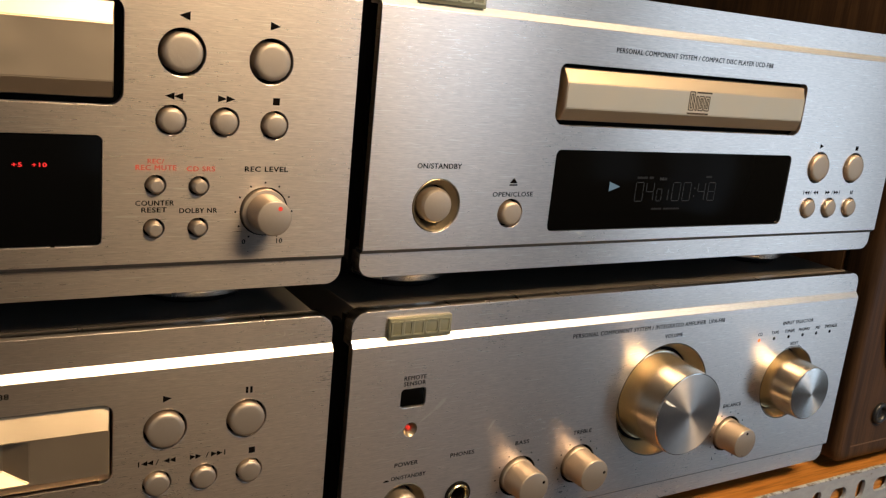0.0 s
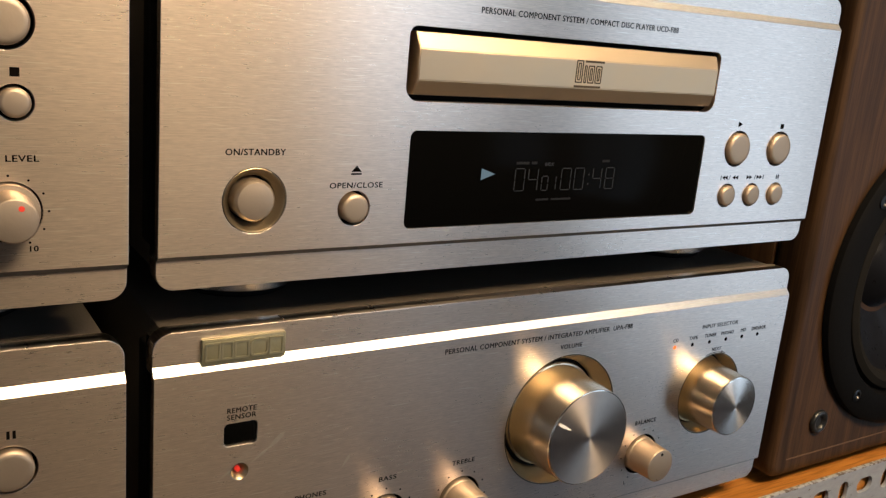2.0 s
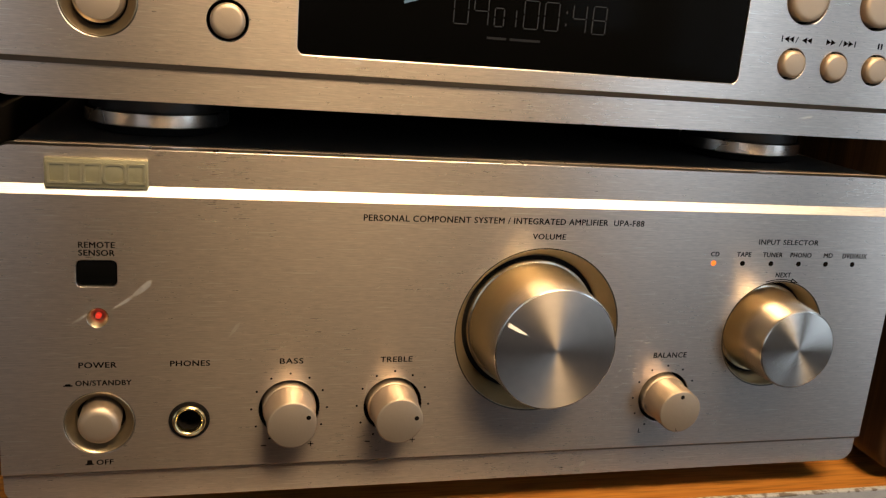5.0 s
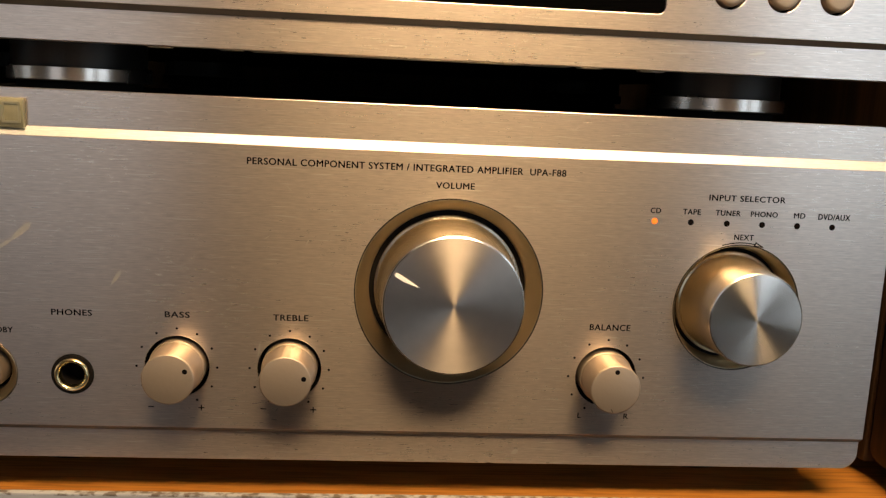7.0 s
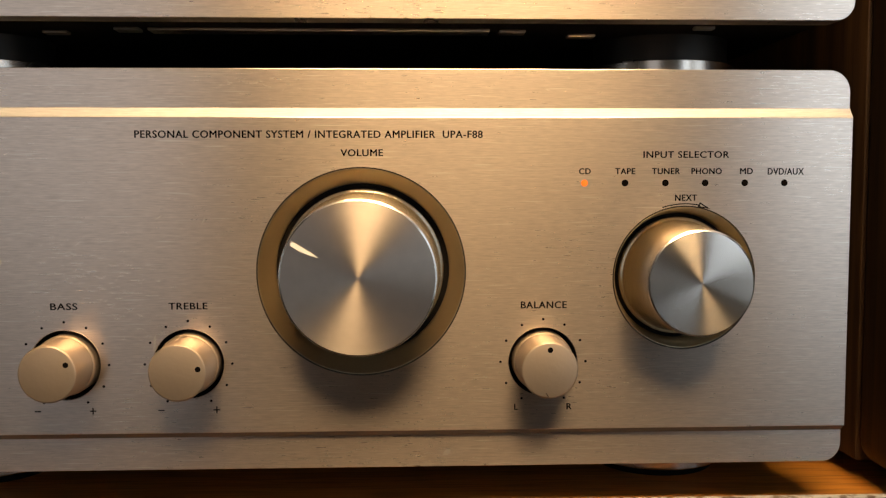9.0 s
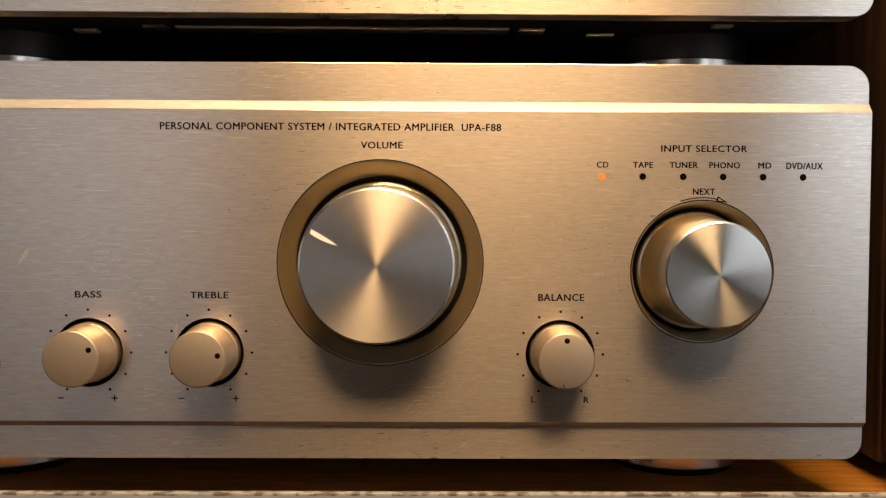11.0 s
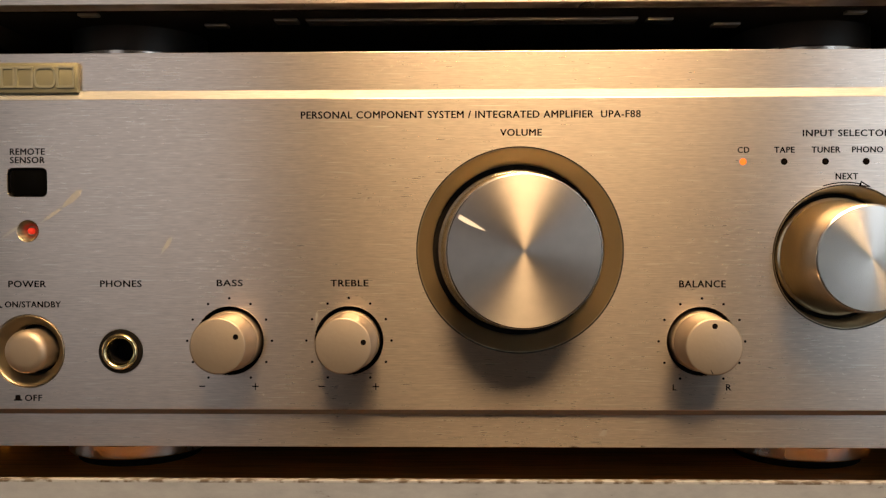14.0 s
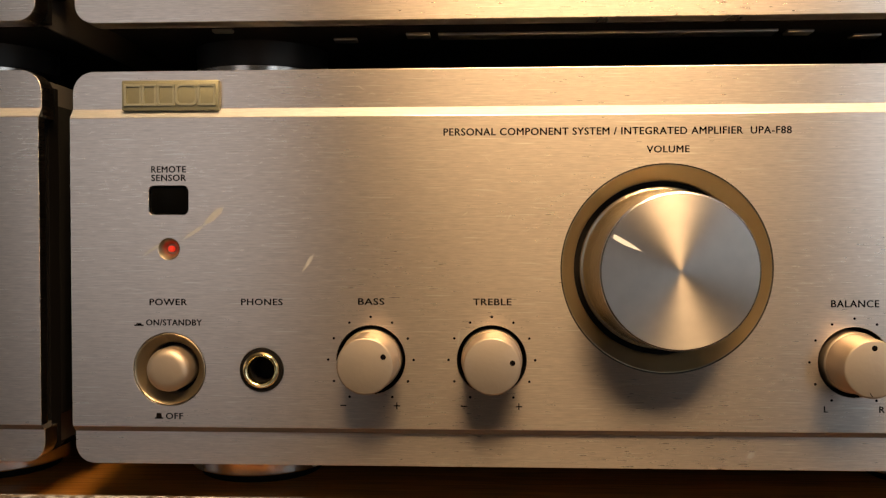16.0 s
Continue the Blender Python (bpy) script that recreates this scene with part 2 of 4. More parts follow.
WALL = plain("warm_beige_wall_paint", (0.135, 0.125, 0.108), 0.85, 0.0, 6, 0.06)
CEIL = plain("white_ceiling_paint", (0.80, 0.79, 0.77), 0.9, 0.0, 5, 0.04)
FLOOR = wood("brown_floor_wood", (0.03, 0.016, 0.009), (0.07, 0.04, 0.022), (3, 20, 20), 0.5)
FRAME = plain("white_window_paint", (0.75, 0.75, 0.73), 0.5, 0.0, 30, 0.04)
LAMP_GLASS = plain("opal_lamp_glass", (1.0, 0.74, 0.44), 0.5, glow=3.0)


def glow_only(name, colour, strength):
    m, n, l, p = nodes_of(name)
    n.remove(p)
    e = n.new("ShaderNodeEmission")
    e.inputs[0].default_value, e.inputs[1].default_value = (*colour, 1), strength
    l.new(e.outputs[0], n["Material Output"].inputs[0])
    return m


SKY = glow_only("daylight_sky", (0.72, 0.85, 1.0), 0.7)


# ---------------------------------------------------------------- building helpers (centimetres)
def root(name, x, y, z, label, category, group=""):
    ob = new(name)
    ob.empty_display_size = 0.01
    ob.location = (x * CM, y * CM, z * CM)
    return tagged(ob, label, category, group)


def origin_of(ob):
    at = Vector((0, 0, 0))
    while ob is not None:
        at = at + ob.location
        ob = ob.parent
    return at


def finish(name, me, material, parent=None, label="", smooth=40, centre=None):
    """Links a mesh whose vertices are in world centimetres as one object, under its parent."""
    base = origin_of(parent) if parent else Vector((0, 0, 0))
    own = Vector(centre) * CM - base if centre else Vector((0, 0, 0))
    me.transform(Matrix.Translation(-(base + own)) @ Matrix.Scale(CM, 4))
    if material:
        me.materials.clear()
        me.materials.append(material)
    if smooth:
        for p in me.polygons:
            p.use_smooth = True
        me.set_sharp_from_angle(angle=radians(smooth))
    ob = new(name, me)
    ob.location = own
    if parent:
        ob.parent = parent
    if label:
        ob["label"] = label
    return ob


def part(name, bm, material, parent=None, label="", smooth=40, centre=None):
    me = bpy.data.meshes.new(name)
    bmesh.ops.recalc_face_normals(bm, faces=bm.faces)
    bm.to_mesh(me)
    bm.free()
    return finish(name, me, material, parent, label, smooth, centre)


def box(x0, x1, y0, y1, z0, z1, bevel=0.0, seg=2, bm=None):
    one = bmesh.new()
    bmesh.ops.create_cube(one, size=1)
    for v in one.verts:
        v.co = Vector(((x0 + x1) / 2 + v.co.x * (x1 - x0), (y0 + y1) / 2 + v.co.y * (y1 - y0), (z0 + z1) / 2 + v.co.z * (z1 - z0)))
    if bevel:
        bmesh.ops.bevel(one, geom=one.edges[:], offset=bevel, segments=seg, profile=0.5, affect="EDGES", clamp_overlap=True)
    if bm is None:
        return one
    me = bpy.data.meshes.new("scratch")
    one.to_mesh(me)
    one.free()
    bm.from_mesh(me)
    bpy.data.meshes.remove(me)
    return bm


def turned(cx, cz, profile, seg=64, cy=0.0, bm=None, axis="y"):
    """A body of revolution round an axis through (cx, cz) along y (or round a vertical axis): profile rows are (radius, depth)."""
    bm = bm or bmesh.new()
    rings = []
    for r, d in profile:
        if r < 1e-6:
            rings.append([bm.verts.new((cx, d + cy, cz) if axis == "y" else (cx, cy, d + cz))])
            continue
        ring = []
        for k in range(seg):
            a = 2 * math.pi * k / seg
            ring.append(bm.verts.new((cx + r * math.cos(a), d + cy, cz + r * math.sin(a)) if axis == "y" else (cx + r * math.cos(a), cy + r * math.sin(a), d + cz)))
        rings.append(ring)
    for a, b in zip(rings, rings[1:]):
        for k in range(seg):
            j = (k + 1) % seg
            if len(a) == 1 and len(b) == 1:
                break
            if len(a) == 1:
                bm.faces.new((a[0], b[k], b[j]))
            elif len(b) == 1:
                bm.faces.new((a[k], a[j], b[0]))
            else:
                bm.faces.new((a[k], a[j], b[j], b[k]))
    return bm


def rounded(x0, x1, z0, z1, radii, seg=8):
    """The outline of a rectangle with rounded corners; radii: bottom left, bottom right, top right, top left."""
    pts = []
    for (cx, cz, a0), r in zip(((x0, z0, 180), (x1, z0, 270), (x1, z1, 0), (x0, z1, 90)), radii):
        if r <= 0:
            pts.append((cx, cz))
            continue
        mx = cx + (r if cx == x0 else -r)
        mz = cz + (r if cz == z0 else -r)
        for k in range(seg + 1):
            a = radians(a0 + 90 * k / seg)
            pts.append((mx + r * math.cos(a), mz + r * math.sin(a)))
    return pts


def circle(cx, cz, r, seg=48):
    return [(cx + r * math.cos(2 * math.pi * k / seg), cz + r * math.sin(2 * math.pi * k / seg)) for k in range(seg)]


def plate(outline, holes, y_front, y_back, bevel=0.0, steps=1):
    """A mesh of a plate that lies in x and z, with holes through it, bevelled a little at its edges."""
    cu = bpy.data.curves.new("scratch", "CURVE")
    cu.dimensions, cu.fill_mode = "2D", "BOTH"
    for loop in (outline, *holes):
        sp = cu.splines.new("POLY")
        sp.points.add(len(loop) - 1)
        for q, (x, z) in zip(sp.points, loop):
            q.co = (x, z, 0, 1)
        sp.use_cyclic_u = True
    cu.extrude = (y_back - y_front) / 2 - bevel
    cu.bevel_depth, cu.bevel_resolution = bevel, steps
    cu.offset = -bevel
    ob = new("scratch", cu)
    bpy.context.view_layer.update()
    me = bpy.data.meshes.new_from_object(ob.evaluated_get(bpy.context.evaluated_depsgraph_get()))
    bpy.data.objects.remove(ob)
    bpy.data.curves.remove(cu)
    me.transform(Matrix.Translation((0, (y_front + y_back) / 2, 0)) @ Matrix.Rotation(radians(90), 4, "X"))
    me.materials.clear()
    return me


def add_mesh(bm, me):
    bm.from_mesh(me)
    bpy.data.meshes.remove(me)


def lettering(text, x0, x1, z0, z1, y, material, parent, name="legend", spacing=1.09):
    """Printed capitals that fill the given box, a hair proud of the panel."""
    cu = bpy.data.curves.new("scratch", "FONT")
    cu.body, cu.resolution_u, cu.space_character, cu.offset = text, 3, spacing, 0.0
    ob = new("scratch", cu)
    bpy.context.view_layer.update()
    me = bpy.data.meshes.new_from_object(ob.evaluated_get(bpy.context.evaluated_depsgraph_get()))
    bpy.data.objects.remove(ob)
    bpy.data.curves.remove(cu)
    xs = [v.co.x for v in me.vertices]
    ys = [v.co.y for v in me.vertices]
    ax, bx, az, bz = min(xs), max(xs), min(ys), max(ys)
    sx, sz = (x1 - x0) / (bx - ax), (z1 - z0) / (bz - az)
    for v in me.vertices:
        v.co = Vector((x0 + (v.co.x - ax) * sx, y - 0.006, z0 + (v.co.y - az) * sz))
    bm = bmesh.new()
    bm.from_mesh(me)
    for dx, dz, dy in ((-0.006, 0.0, 0.0006), (0.006, 0.0, 0.0012), (0.0, 0.005, 0.0018)):
        other = me.copy()
        other.transform(Matrix.Translation((dx, dy, dz)))
        add_mesh(bm, other)
    bm.to_mesh(me)
    bm.free()
    me.materials.clear()
    return finish(name, me, material, parent, "", 0)


def marks(polys, y, material, parent, name="symbol", thick=0.006):
    """Flat printed marks: each a list of (x, z) corners, given a hair of thickness."""
    bm = bmesh.new()
    for poly in polys:
        front = [bm.verts.new((x, y - thick, z)) for x, z in poly]
        back = [bm.verts.new((x, y + 0.002, z)) for x, z in poly]
        bm.faces.new(front)
        k = len(poly)
        for i in range(k):
            bm.faces.new((front[i], front[(i + 1) % k], back[(i + 1) % k], back[i]))
    return part(name, bm, material, parent, "", 0)


def rect(x0, x1, z0, z1):
    return [(x0, z0), (x1, z0), (x1, z1), (x0, z1)]


def tri(cx, cz, w, h, way=1):
    return [(cx - way * w / 2, cz - h / 2), (cx + way * w / 2, cz), (cx - way * w / 2, cz + h / 2)]


def skip(cx, cz, way, w=0.95, h=0.16):
    """The mark for search and skip: a bar with two arrows, a slash, two arrows."""
    out = []
    u = w / 6.2
    if way < 0:
        out.append(rect(cx - w / 2, cx - w / 2 + 0.035, cz - h / 2, cz + h / 2))
        for c in (-2.3, -1.35, 1.3, 2.3):
            out.append(tri(cx + c * u + 0.03, cz, u, h, -1))
    else:
        out.append(rect(cx + w / 2 - 0.035, cx + w / 2, cz - h / 2, cz + h / 2))
        for c in (-2.3, -1.35, 1.3, 2.3):
            out.append(tri(cx + c * u - 0.03, cz, u, h, 1))
    out.append([(cx - 0.05, cz - h / 2), (cx - 0.025, cz - h / 2), (cx + 0.045, cz + h / 2), (cx + 0.02, cz + h / 2)])
    return out


# ---------------------------------------------------------------- parts of the audio units
WIDE, STEP_BACK = 25.0, 0.17


def front_panel(unit, x0, y0, z0, holes, top=9.18):
    """The faceplate: a proud middle plate with the holes, a bright bevel over it, and two set-back bands with rounded corners."""
    x1 = x0 + WIDE
    bm = bmesh.new()
    add_mesh(bm, plate(rect(x0, x1, z0 + 0.90, z0 + 8.08), holes, y0, y0 + 0.30, 0.012))
    add_mesh(bm, plate(rounded(x0, x1, z0, z0 + 0.775, (0.45, 0.45, 0, 0)), [], y0 + STEP_BACK, y0 + 0.75, 0.012))
    add_mesh(bm, plate(rounded(x0, x1, z0 + 8.09, z0 + top, (0, 0, 0.5, 0.5)), [], y0 + STEP_BACK, y0 + 0.75, 0.012))
    panel = part("front_panel", bm, ALU, unit, "brushed champagne aluminium faceplate", 25)
    # the slope under the plate, down to the lower band, coloured as shaded
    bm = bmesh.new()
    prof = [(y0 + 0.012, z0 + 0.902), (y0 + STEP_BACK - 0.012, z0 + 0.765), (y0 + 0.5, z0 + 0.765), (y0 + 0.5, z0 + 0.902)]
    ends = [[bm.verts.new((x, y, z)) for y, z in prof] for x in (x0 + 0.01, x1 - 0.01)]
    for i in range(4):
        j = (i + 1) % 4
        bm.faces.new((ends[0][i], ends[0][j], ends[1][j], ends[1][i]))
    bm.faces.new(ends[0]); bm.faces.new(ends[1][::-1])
    part("lower_slope", bm, SHADED_STEP, unit, "aluminium slope under the faceplate, coloured dark as in shade", 0)
    # the bevel between plate and upper band, whitened like overhead light on it
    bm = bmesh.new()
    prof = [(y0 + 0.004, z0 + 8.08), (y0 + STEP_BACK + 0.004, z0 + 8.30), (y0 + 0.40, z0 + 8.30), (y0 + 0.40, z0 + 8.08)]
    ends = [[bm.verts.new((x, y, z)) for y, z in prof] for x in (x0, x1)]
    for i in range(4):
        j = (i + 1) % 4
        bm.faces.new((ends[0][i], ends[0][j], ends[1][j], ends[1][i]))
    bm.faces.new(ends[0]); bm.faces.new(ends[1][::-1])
    part("bevel_strip", bm, ALU_EDGE, unit, "bevelled edge, whitened for the overhead light it reflects", 0)
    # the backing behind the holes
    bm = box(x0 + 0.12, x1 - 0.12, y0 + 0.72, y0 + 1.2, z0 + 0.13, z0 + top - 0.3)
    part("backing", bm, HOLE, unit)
    return panel


def case(unit, x0, y0, z0, depth=26.0, top=9.1):
    bm = box(x0 + 0.35, x0 + WIDE - 0.35, y0 + 0.76, y0 + depth, z0 + 0.12, z0 + top, 0.05)
    part("case", bm, CASE, unit, "black steel cover")
    # thin near-black sheet added to hold the shade under the case
    part("shade_plate", box(x0 + 0.37, x0 + WIDE - 0.37, y0 + 1.22, y0 + depth - 0.1, z0 + 0.09, z0 + 0.118), RUBBER_AND_SHADE, unit, "underside sheet darkened as in shade")
    for side in (0, 1):
        xs = (x0 + 0.12, x0 + 0.35) if side == 0 else (x0 + WIDE - 0.35, x0 + WIDE - 0.12)
        # ribs coloured near black for the shade between the units
        part("side_rib", box(*xs, y0 + 1.21, y0 + 2.0, z0 + 0.9, z0 + top - 0.6, 0.06), RUBBER_AND_SHADE, unit)
    # folded seams on the underside
    for a, b, ya, yb in ((8.4, 16.75, 1.95, 2.5), (7.6, 8.2, 1.9, 2.35), (17.0, 17.65, 2.05, 2.5), (2.9, 3.4, 1.25, 1.5), (21.7, 22.2, 1.45, 1.7), (5.7, 6.3, 2.4, 2.75), (18.8, 19.5, 2.6, 3.0)):
        part("pressed_seam", box(x0 + a, x0 + b, y0 + ya, y0 + yb, z0 + 0.02, z0 + 0.1, 0.03), SEAM, unit)


def feet(unit, x0, y0, z_floor, z_case):
    for fx, fy in ((3.42, 4.25), (21.6, 4.25), (3.42, 22.0), (21.6, 22.0)):
        h = z_case - z_floor
        bm = bmesh.new()
        turned(x0 + fx, z_floor, [(0, h), (1.78, h), (1.78, 0.62), (0, 0.62)], 48, y0 + fy, bm, "z")
        foot = part("foot", bm, BLACK, unit, "black foot with a polished metal band" if fy < 10 else "black foot")
        bm = bmesh.new()
        turned(x0 + fx, z_floor, [(0, 0.63), (1.86, 0.63), (1.91, 0.59), (1.91, 0.27), (1.87, 0.23), (0, 0.23)], 72, y0 + fy, bm, "z")
        # rear bands are coloured black to stand for the shade back there
        part("metal_band" if fy < 10 else "collar", bm, CHROME if fy < 10 else RUBBER_AND_SHADE, foot, "polished metal band" if fy < 10 else "")
        bm = bmesh.new()
        turned(x0 + fx, z_floor, [(0, 0.24), (1.6, 0.24), (1.65, 0.18), (1.65, 0.02), (1.62, 0.0), (0, 0.0)], 40, y0 + fy, bm, "z")
        part("rubber_pad", bm, RUBBER_AND_SHADE, foot)


def badge(unit, x0, x1, z0, z1, y):
    b = part("badge", box(x0, x1, y - 0.15, y + 0.02, z0, z1, 0.03), BADGE, unit, "raised grey-gold maker's plate")
    widths = (0.42, 0.34, 0.42, 0.52, 0.42)
    gap = (x1 - x0 - 0.12 - sum(widths)) / 5
    a = x0 + 0.06 + gap / 2
    for k, w in enumerate(widths):
        r = 0.15 if k == 3 else 0.03
        me = plate(rounded(a, a + w, z0 + 0.11, z1 - 0.09, (r,) * 4, 5), [rounded(a + 0.055, a + w - 0.055, z0 + 0.165, z1 - 0.145, (max(r - 0.05, 0.0),) * 4, 5)], y - 0.18, y - 0.13, 0.0)
        finish("relief_bar", me, BADGE_LIGHT, b, "", 0)
        a += w + gap


def button(unit, cx, cz, y, r_hole, r_cap, proud=0.14, material=None):
    """A round push button with a slightly domed cap in a dark ring."""
    prof = [(r_cap, y + 0.5), (r_cap, y - proud + 0.07), (r_cap - 0.02, y - proud + 0.028), (r_cap - 0.06, y - proud), (r_cap * 0.7, y - proud - 0.007), (0, y - proud - 0.01)]
    part("button", turned(cx, cz, prof, 48), material or GOLD, unit, "matt gold push button")
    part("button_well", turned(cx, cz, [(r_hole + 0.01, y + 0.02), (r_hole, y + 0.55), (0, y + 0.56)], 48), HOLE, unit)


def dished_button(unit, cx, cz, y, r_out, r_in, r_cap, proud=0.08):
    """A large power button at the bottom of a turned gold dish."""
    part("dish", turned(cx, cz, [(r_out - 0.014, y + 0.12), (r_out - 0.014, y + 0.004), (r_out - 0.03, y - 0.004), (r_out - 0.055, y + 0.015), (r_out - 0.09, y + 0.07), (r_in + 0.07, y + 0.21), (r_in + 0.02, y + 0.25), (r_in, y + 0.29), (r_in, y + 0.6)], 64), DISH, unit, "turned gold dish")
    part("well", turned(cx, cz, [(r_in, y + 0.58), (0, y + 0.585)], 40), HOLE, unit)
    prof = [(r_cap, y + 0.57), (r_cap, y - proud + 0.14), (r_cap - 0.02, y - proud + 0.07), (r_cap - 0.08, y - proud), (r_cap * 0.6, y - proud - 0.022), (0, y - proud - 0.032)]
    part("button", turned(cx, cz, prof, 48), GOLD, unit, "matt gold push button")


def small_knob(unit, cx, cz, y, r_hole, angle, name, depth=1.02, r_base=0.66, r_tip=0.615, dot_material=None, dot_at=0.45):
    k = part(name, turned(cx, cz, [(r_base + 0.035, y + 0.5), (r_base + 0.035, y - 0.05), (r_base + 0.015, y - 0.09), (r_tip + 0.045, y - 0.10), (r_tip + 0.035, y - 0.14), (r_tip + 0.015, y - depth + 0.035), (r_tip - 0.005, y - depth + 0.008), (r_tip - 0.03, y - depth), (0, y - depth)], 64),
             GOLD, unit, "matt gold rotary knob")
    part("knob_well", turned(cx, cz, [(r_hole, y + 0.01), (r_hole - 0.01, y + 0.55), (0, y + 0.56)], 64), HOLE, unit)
    a = radians(angle)
    part("pointer_dot", turned(cx + dot_at * math.cos(a), cz + dot_at * math.sin(a), [(0.062, y - depth + 0.02), (0.062, y - depth - 0.004), (0, y - depth - 0.004)], 20), dot_material or INK, k)
    return k


def scale_dots(unit, cx, cz, y, r, angles, size=0.03):
    for a in angles:
        ax, az = cx + r * math.cos(radians(a)), cz + r * math.sin(radians(a))
        marks([circle(ax, az, size, 12)], y, INK, unit, "scale_dot")


def big_knob(unit, cx, cz, y, r_hole, r_ring, r_base, r_tip, depth, name, face, pointer=None):
    """A large turned knob: a gold ring let into the panel, a dark gap, the tapered body and its spun face."""
    part("knob_ring", turned(cx, cz, [(r_hole, y + 0.015), (r_hole - 0.035, y + 0.02), (r_hole - 0.045, y + 0.06), (r_ring + 0.045, y + 0.57), (r_ring + 0.02, y + 0.60), (r_ring + 0.02, y + 0.715)], 96), GOLD_DARK, unit, "gold ring round the knob")
    part("knob_rim", turned(cx, cz, [(r_hole + 0.012, y + 0.1), (r_hole + 0.012, y - 0.004), (r_hole - 0.02, y - 0.004), (r_hole - 0.02, y + 0.1)], 96), RIM, unit)
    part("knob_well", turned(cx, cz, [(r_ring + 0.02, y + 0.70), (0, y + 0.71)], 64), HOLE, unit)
    c = (cx, y, cz)
    k = part(name, turned(cx, cz, [(r_base, y + 0.69), (r_base, y + 0.55), (r_base - 0.02, y + 0.51), (r_base - 0.07, y + 0.49), (r_base - 0.09, y + 0.4), (r_base - 0.14, y - 0.1), (r_tip + 0.03, y - depth + 0.12), (r_tip + 0.025, y - depth + 0.055)], 128), KNOB_SIDE, unit, "turned gold aluminium knob", 40, c)
    part("bright_edge", turned(cx, cz, [(r_tip + 0.025, y - depth + 0.056), (r_tip + 0.012, y - depth + 0.018), (r_tip - 0.02, y - depth)], 128), KNOB_EDGE, k, "bright chamfered edge", 40, c)
    part("face", turned(cx, cz, [(r_tip - 0.02, y - depth), (r_tip * 0.75, y - depth - 0.025), (r_tip * 0.4, y - depth - 0.045), (0.0, y - depth - 0.055)], 128), face, k, "spun aluminium face", 40, c)
    if pointer:
        a = radians(pointer)
        u, v = (math.cos(a), math.sin(a)), (-math.sin(a), math.cos(a))
        pts = [(0.56, 0.0), (0.66, 0.022), (0.8, 0.036), (0.95, 0.03), (0.955, -0.03), (0.8, -0.026), (0.66, -0.014)]
        marks([[(cx + r_tip * (p * u[0] + q * v[0]), cz + r_tip * (p * u[1] + q * v[1])) for p, q in pts]], y - depth - 0.037, WHITE_MARK, k, "pointer")
    return k


SEGS = {"0": "abcdef", "1": "bc", "2": "abged", "3": "abgcd", "4": "fgbc", "5": "afgcd", "6": "afgedc", "7": "abc", "8": "abcdefg", "9": "abcdfg"}


def digit(ch, x, z, w, h, y, parent, t=0.022):
    polys = []
    for s in SEGS[ch]:
        if s in "agd":
            zz = {"a": z + h, "g": z + h / 2, "d": z}[s]
            polys.append(rect(x + t, x + w - t, zz - t / 2, zz + t / 2))
        else:
            xx = x if s in "fe" else x + w
            z0 = z + h / 2 if s in "fb" else z
            polys.append(rect(xx - t / 2, xx + t / 2, z0 + t, z0 + h / 2 - t))
    marks(polys, y, SEGMENT, parent, "lit_digit")


# ---------------------------------------------------------------- the room
def structure(name, bm, material, label, category="wall"):
    return tagged(part(name, bm, material), label, category, "", "structure")


X0, X1, Y0, Y1, Z0, Z1 = -170, 230, -280, 60, -85, 195
structure("floor", box(X0 - 10, X1 + 10, Y0 - 10, Y1 + 10, Z0 - 10, Z0), FLOOR, "brown wooden floor of the room", "floor")
structure("ceiling", box(X0 - 10, X1 + 10, Y0 - 10, Y1 + 10, Z1, Z1 + 10), CEIL, "plain white painted ceiling", "ceiling")
structure("wall_north", box(X0 - 10, X1 + 10, Y1, Y1 + 10, Z0, Z1), BACK_WOOD, "dark brown wood panelled wall behind the shelf")
bm = bmesh.new()
for a, b, c, d in ((X0 - 10, -162, Z0, Z1), (-52, 138, Z0, Z1), (222, X1 + 10, Z0, Z1), (-162, -52, Z0, -30), (-162, -52, 175, Z1), (138, 222, Z0, -10), (138, 222, 178, Z1)):
    box(a, b, Y0 - 10, Y0, c, d, bm=bm)
structure("wall_south", bm, WALL, "warm beige wall with two window openings")
for name, xa, xb, za, zb in (("window_3", 138, 222, -10, 178), ("window_4", -162, -52, -30, 175)):
    win = tagged(root(name, (xa + xb) / 2, Y0 - 5, za, "white framed window with daylight outside", "window"), kind="structure")
    for a, b, c, d in ((xa, xa + 5, za, zb), (xb - 5, xb, za, zb), (xa + 5, xb - 5, za, za + 5), (xa + 5, xb - 5, zb - 5, zb)):
        part("window_frame", box(a, b, Y0 - 8, Y0 - 2, c, d, 0.5), FRAME, win)
tagged(part("backdrop", box(-250, 320, Y0 - 61, Y0 - 60, -130, 180), SKY), "plain bright daylight sky outside the window", "sky", "", "structure")
area_lamp("window_light", (1.80, Y0 * CM - 0.13, 0.84), (1.80, 0, 0.84), 0.73, 1.76, WINDOW_WATTS * 0.47, WINDOW_COLOUR)
# pink fill lamp added at window_4 to tint the panels' left side
area_lamp("window_light", (-1.07, Y0 * CM - 0.13, 0.725), (-1.07, 0, 0.725), 0.98, 1.93, PINK_FILL_WATTS, PINK_FILL_COLOUR)


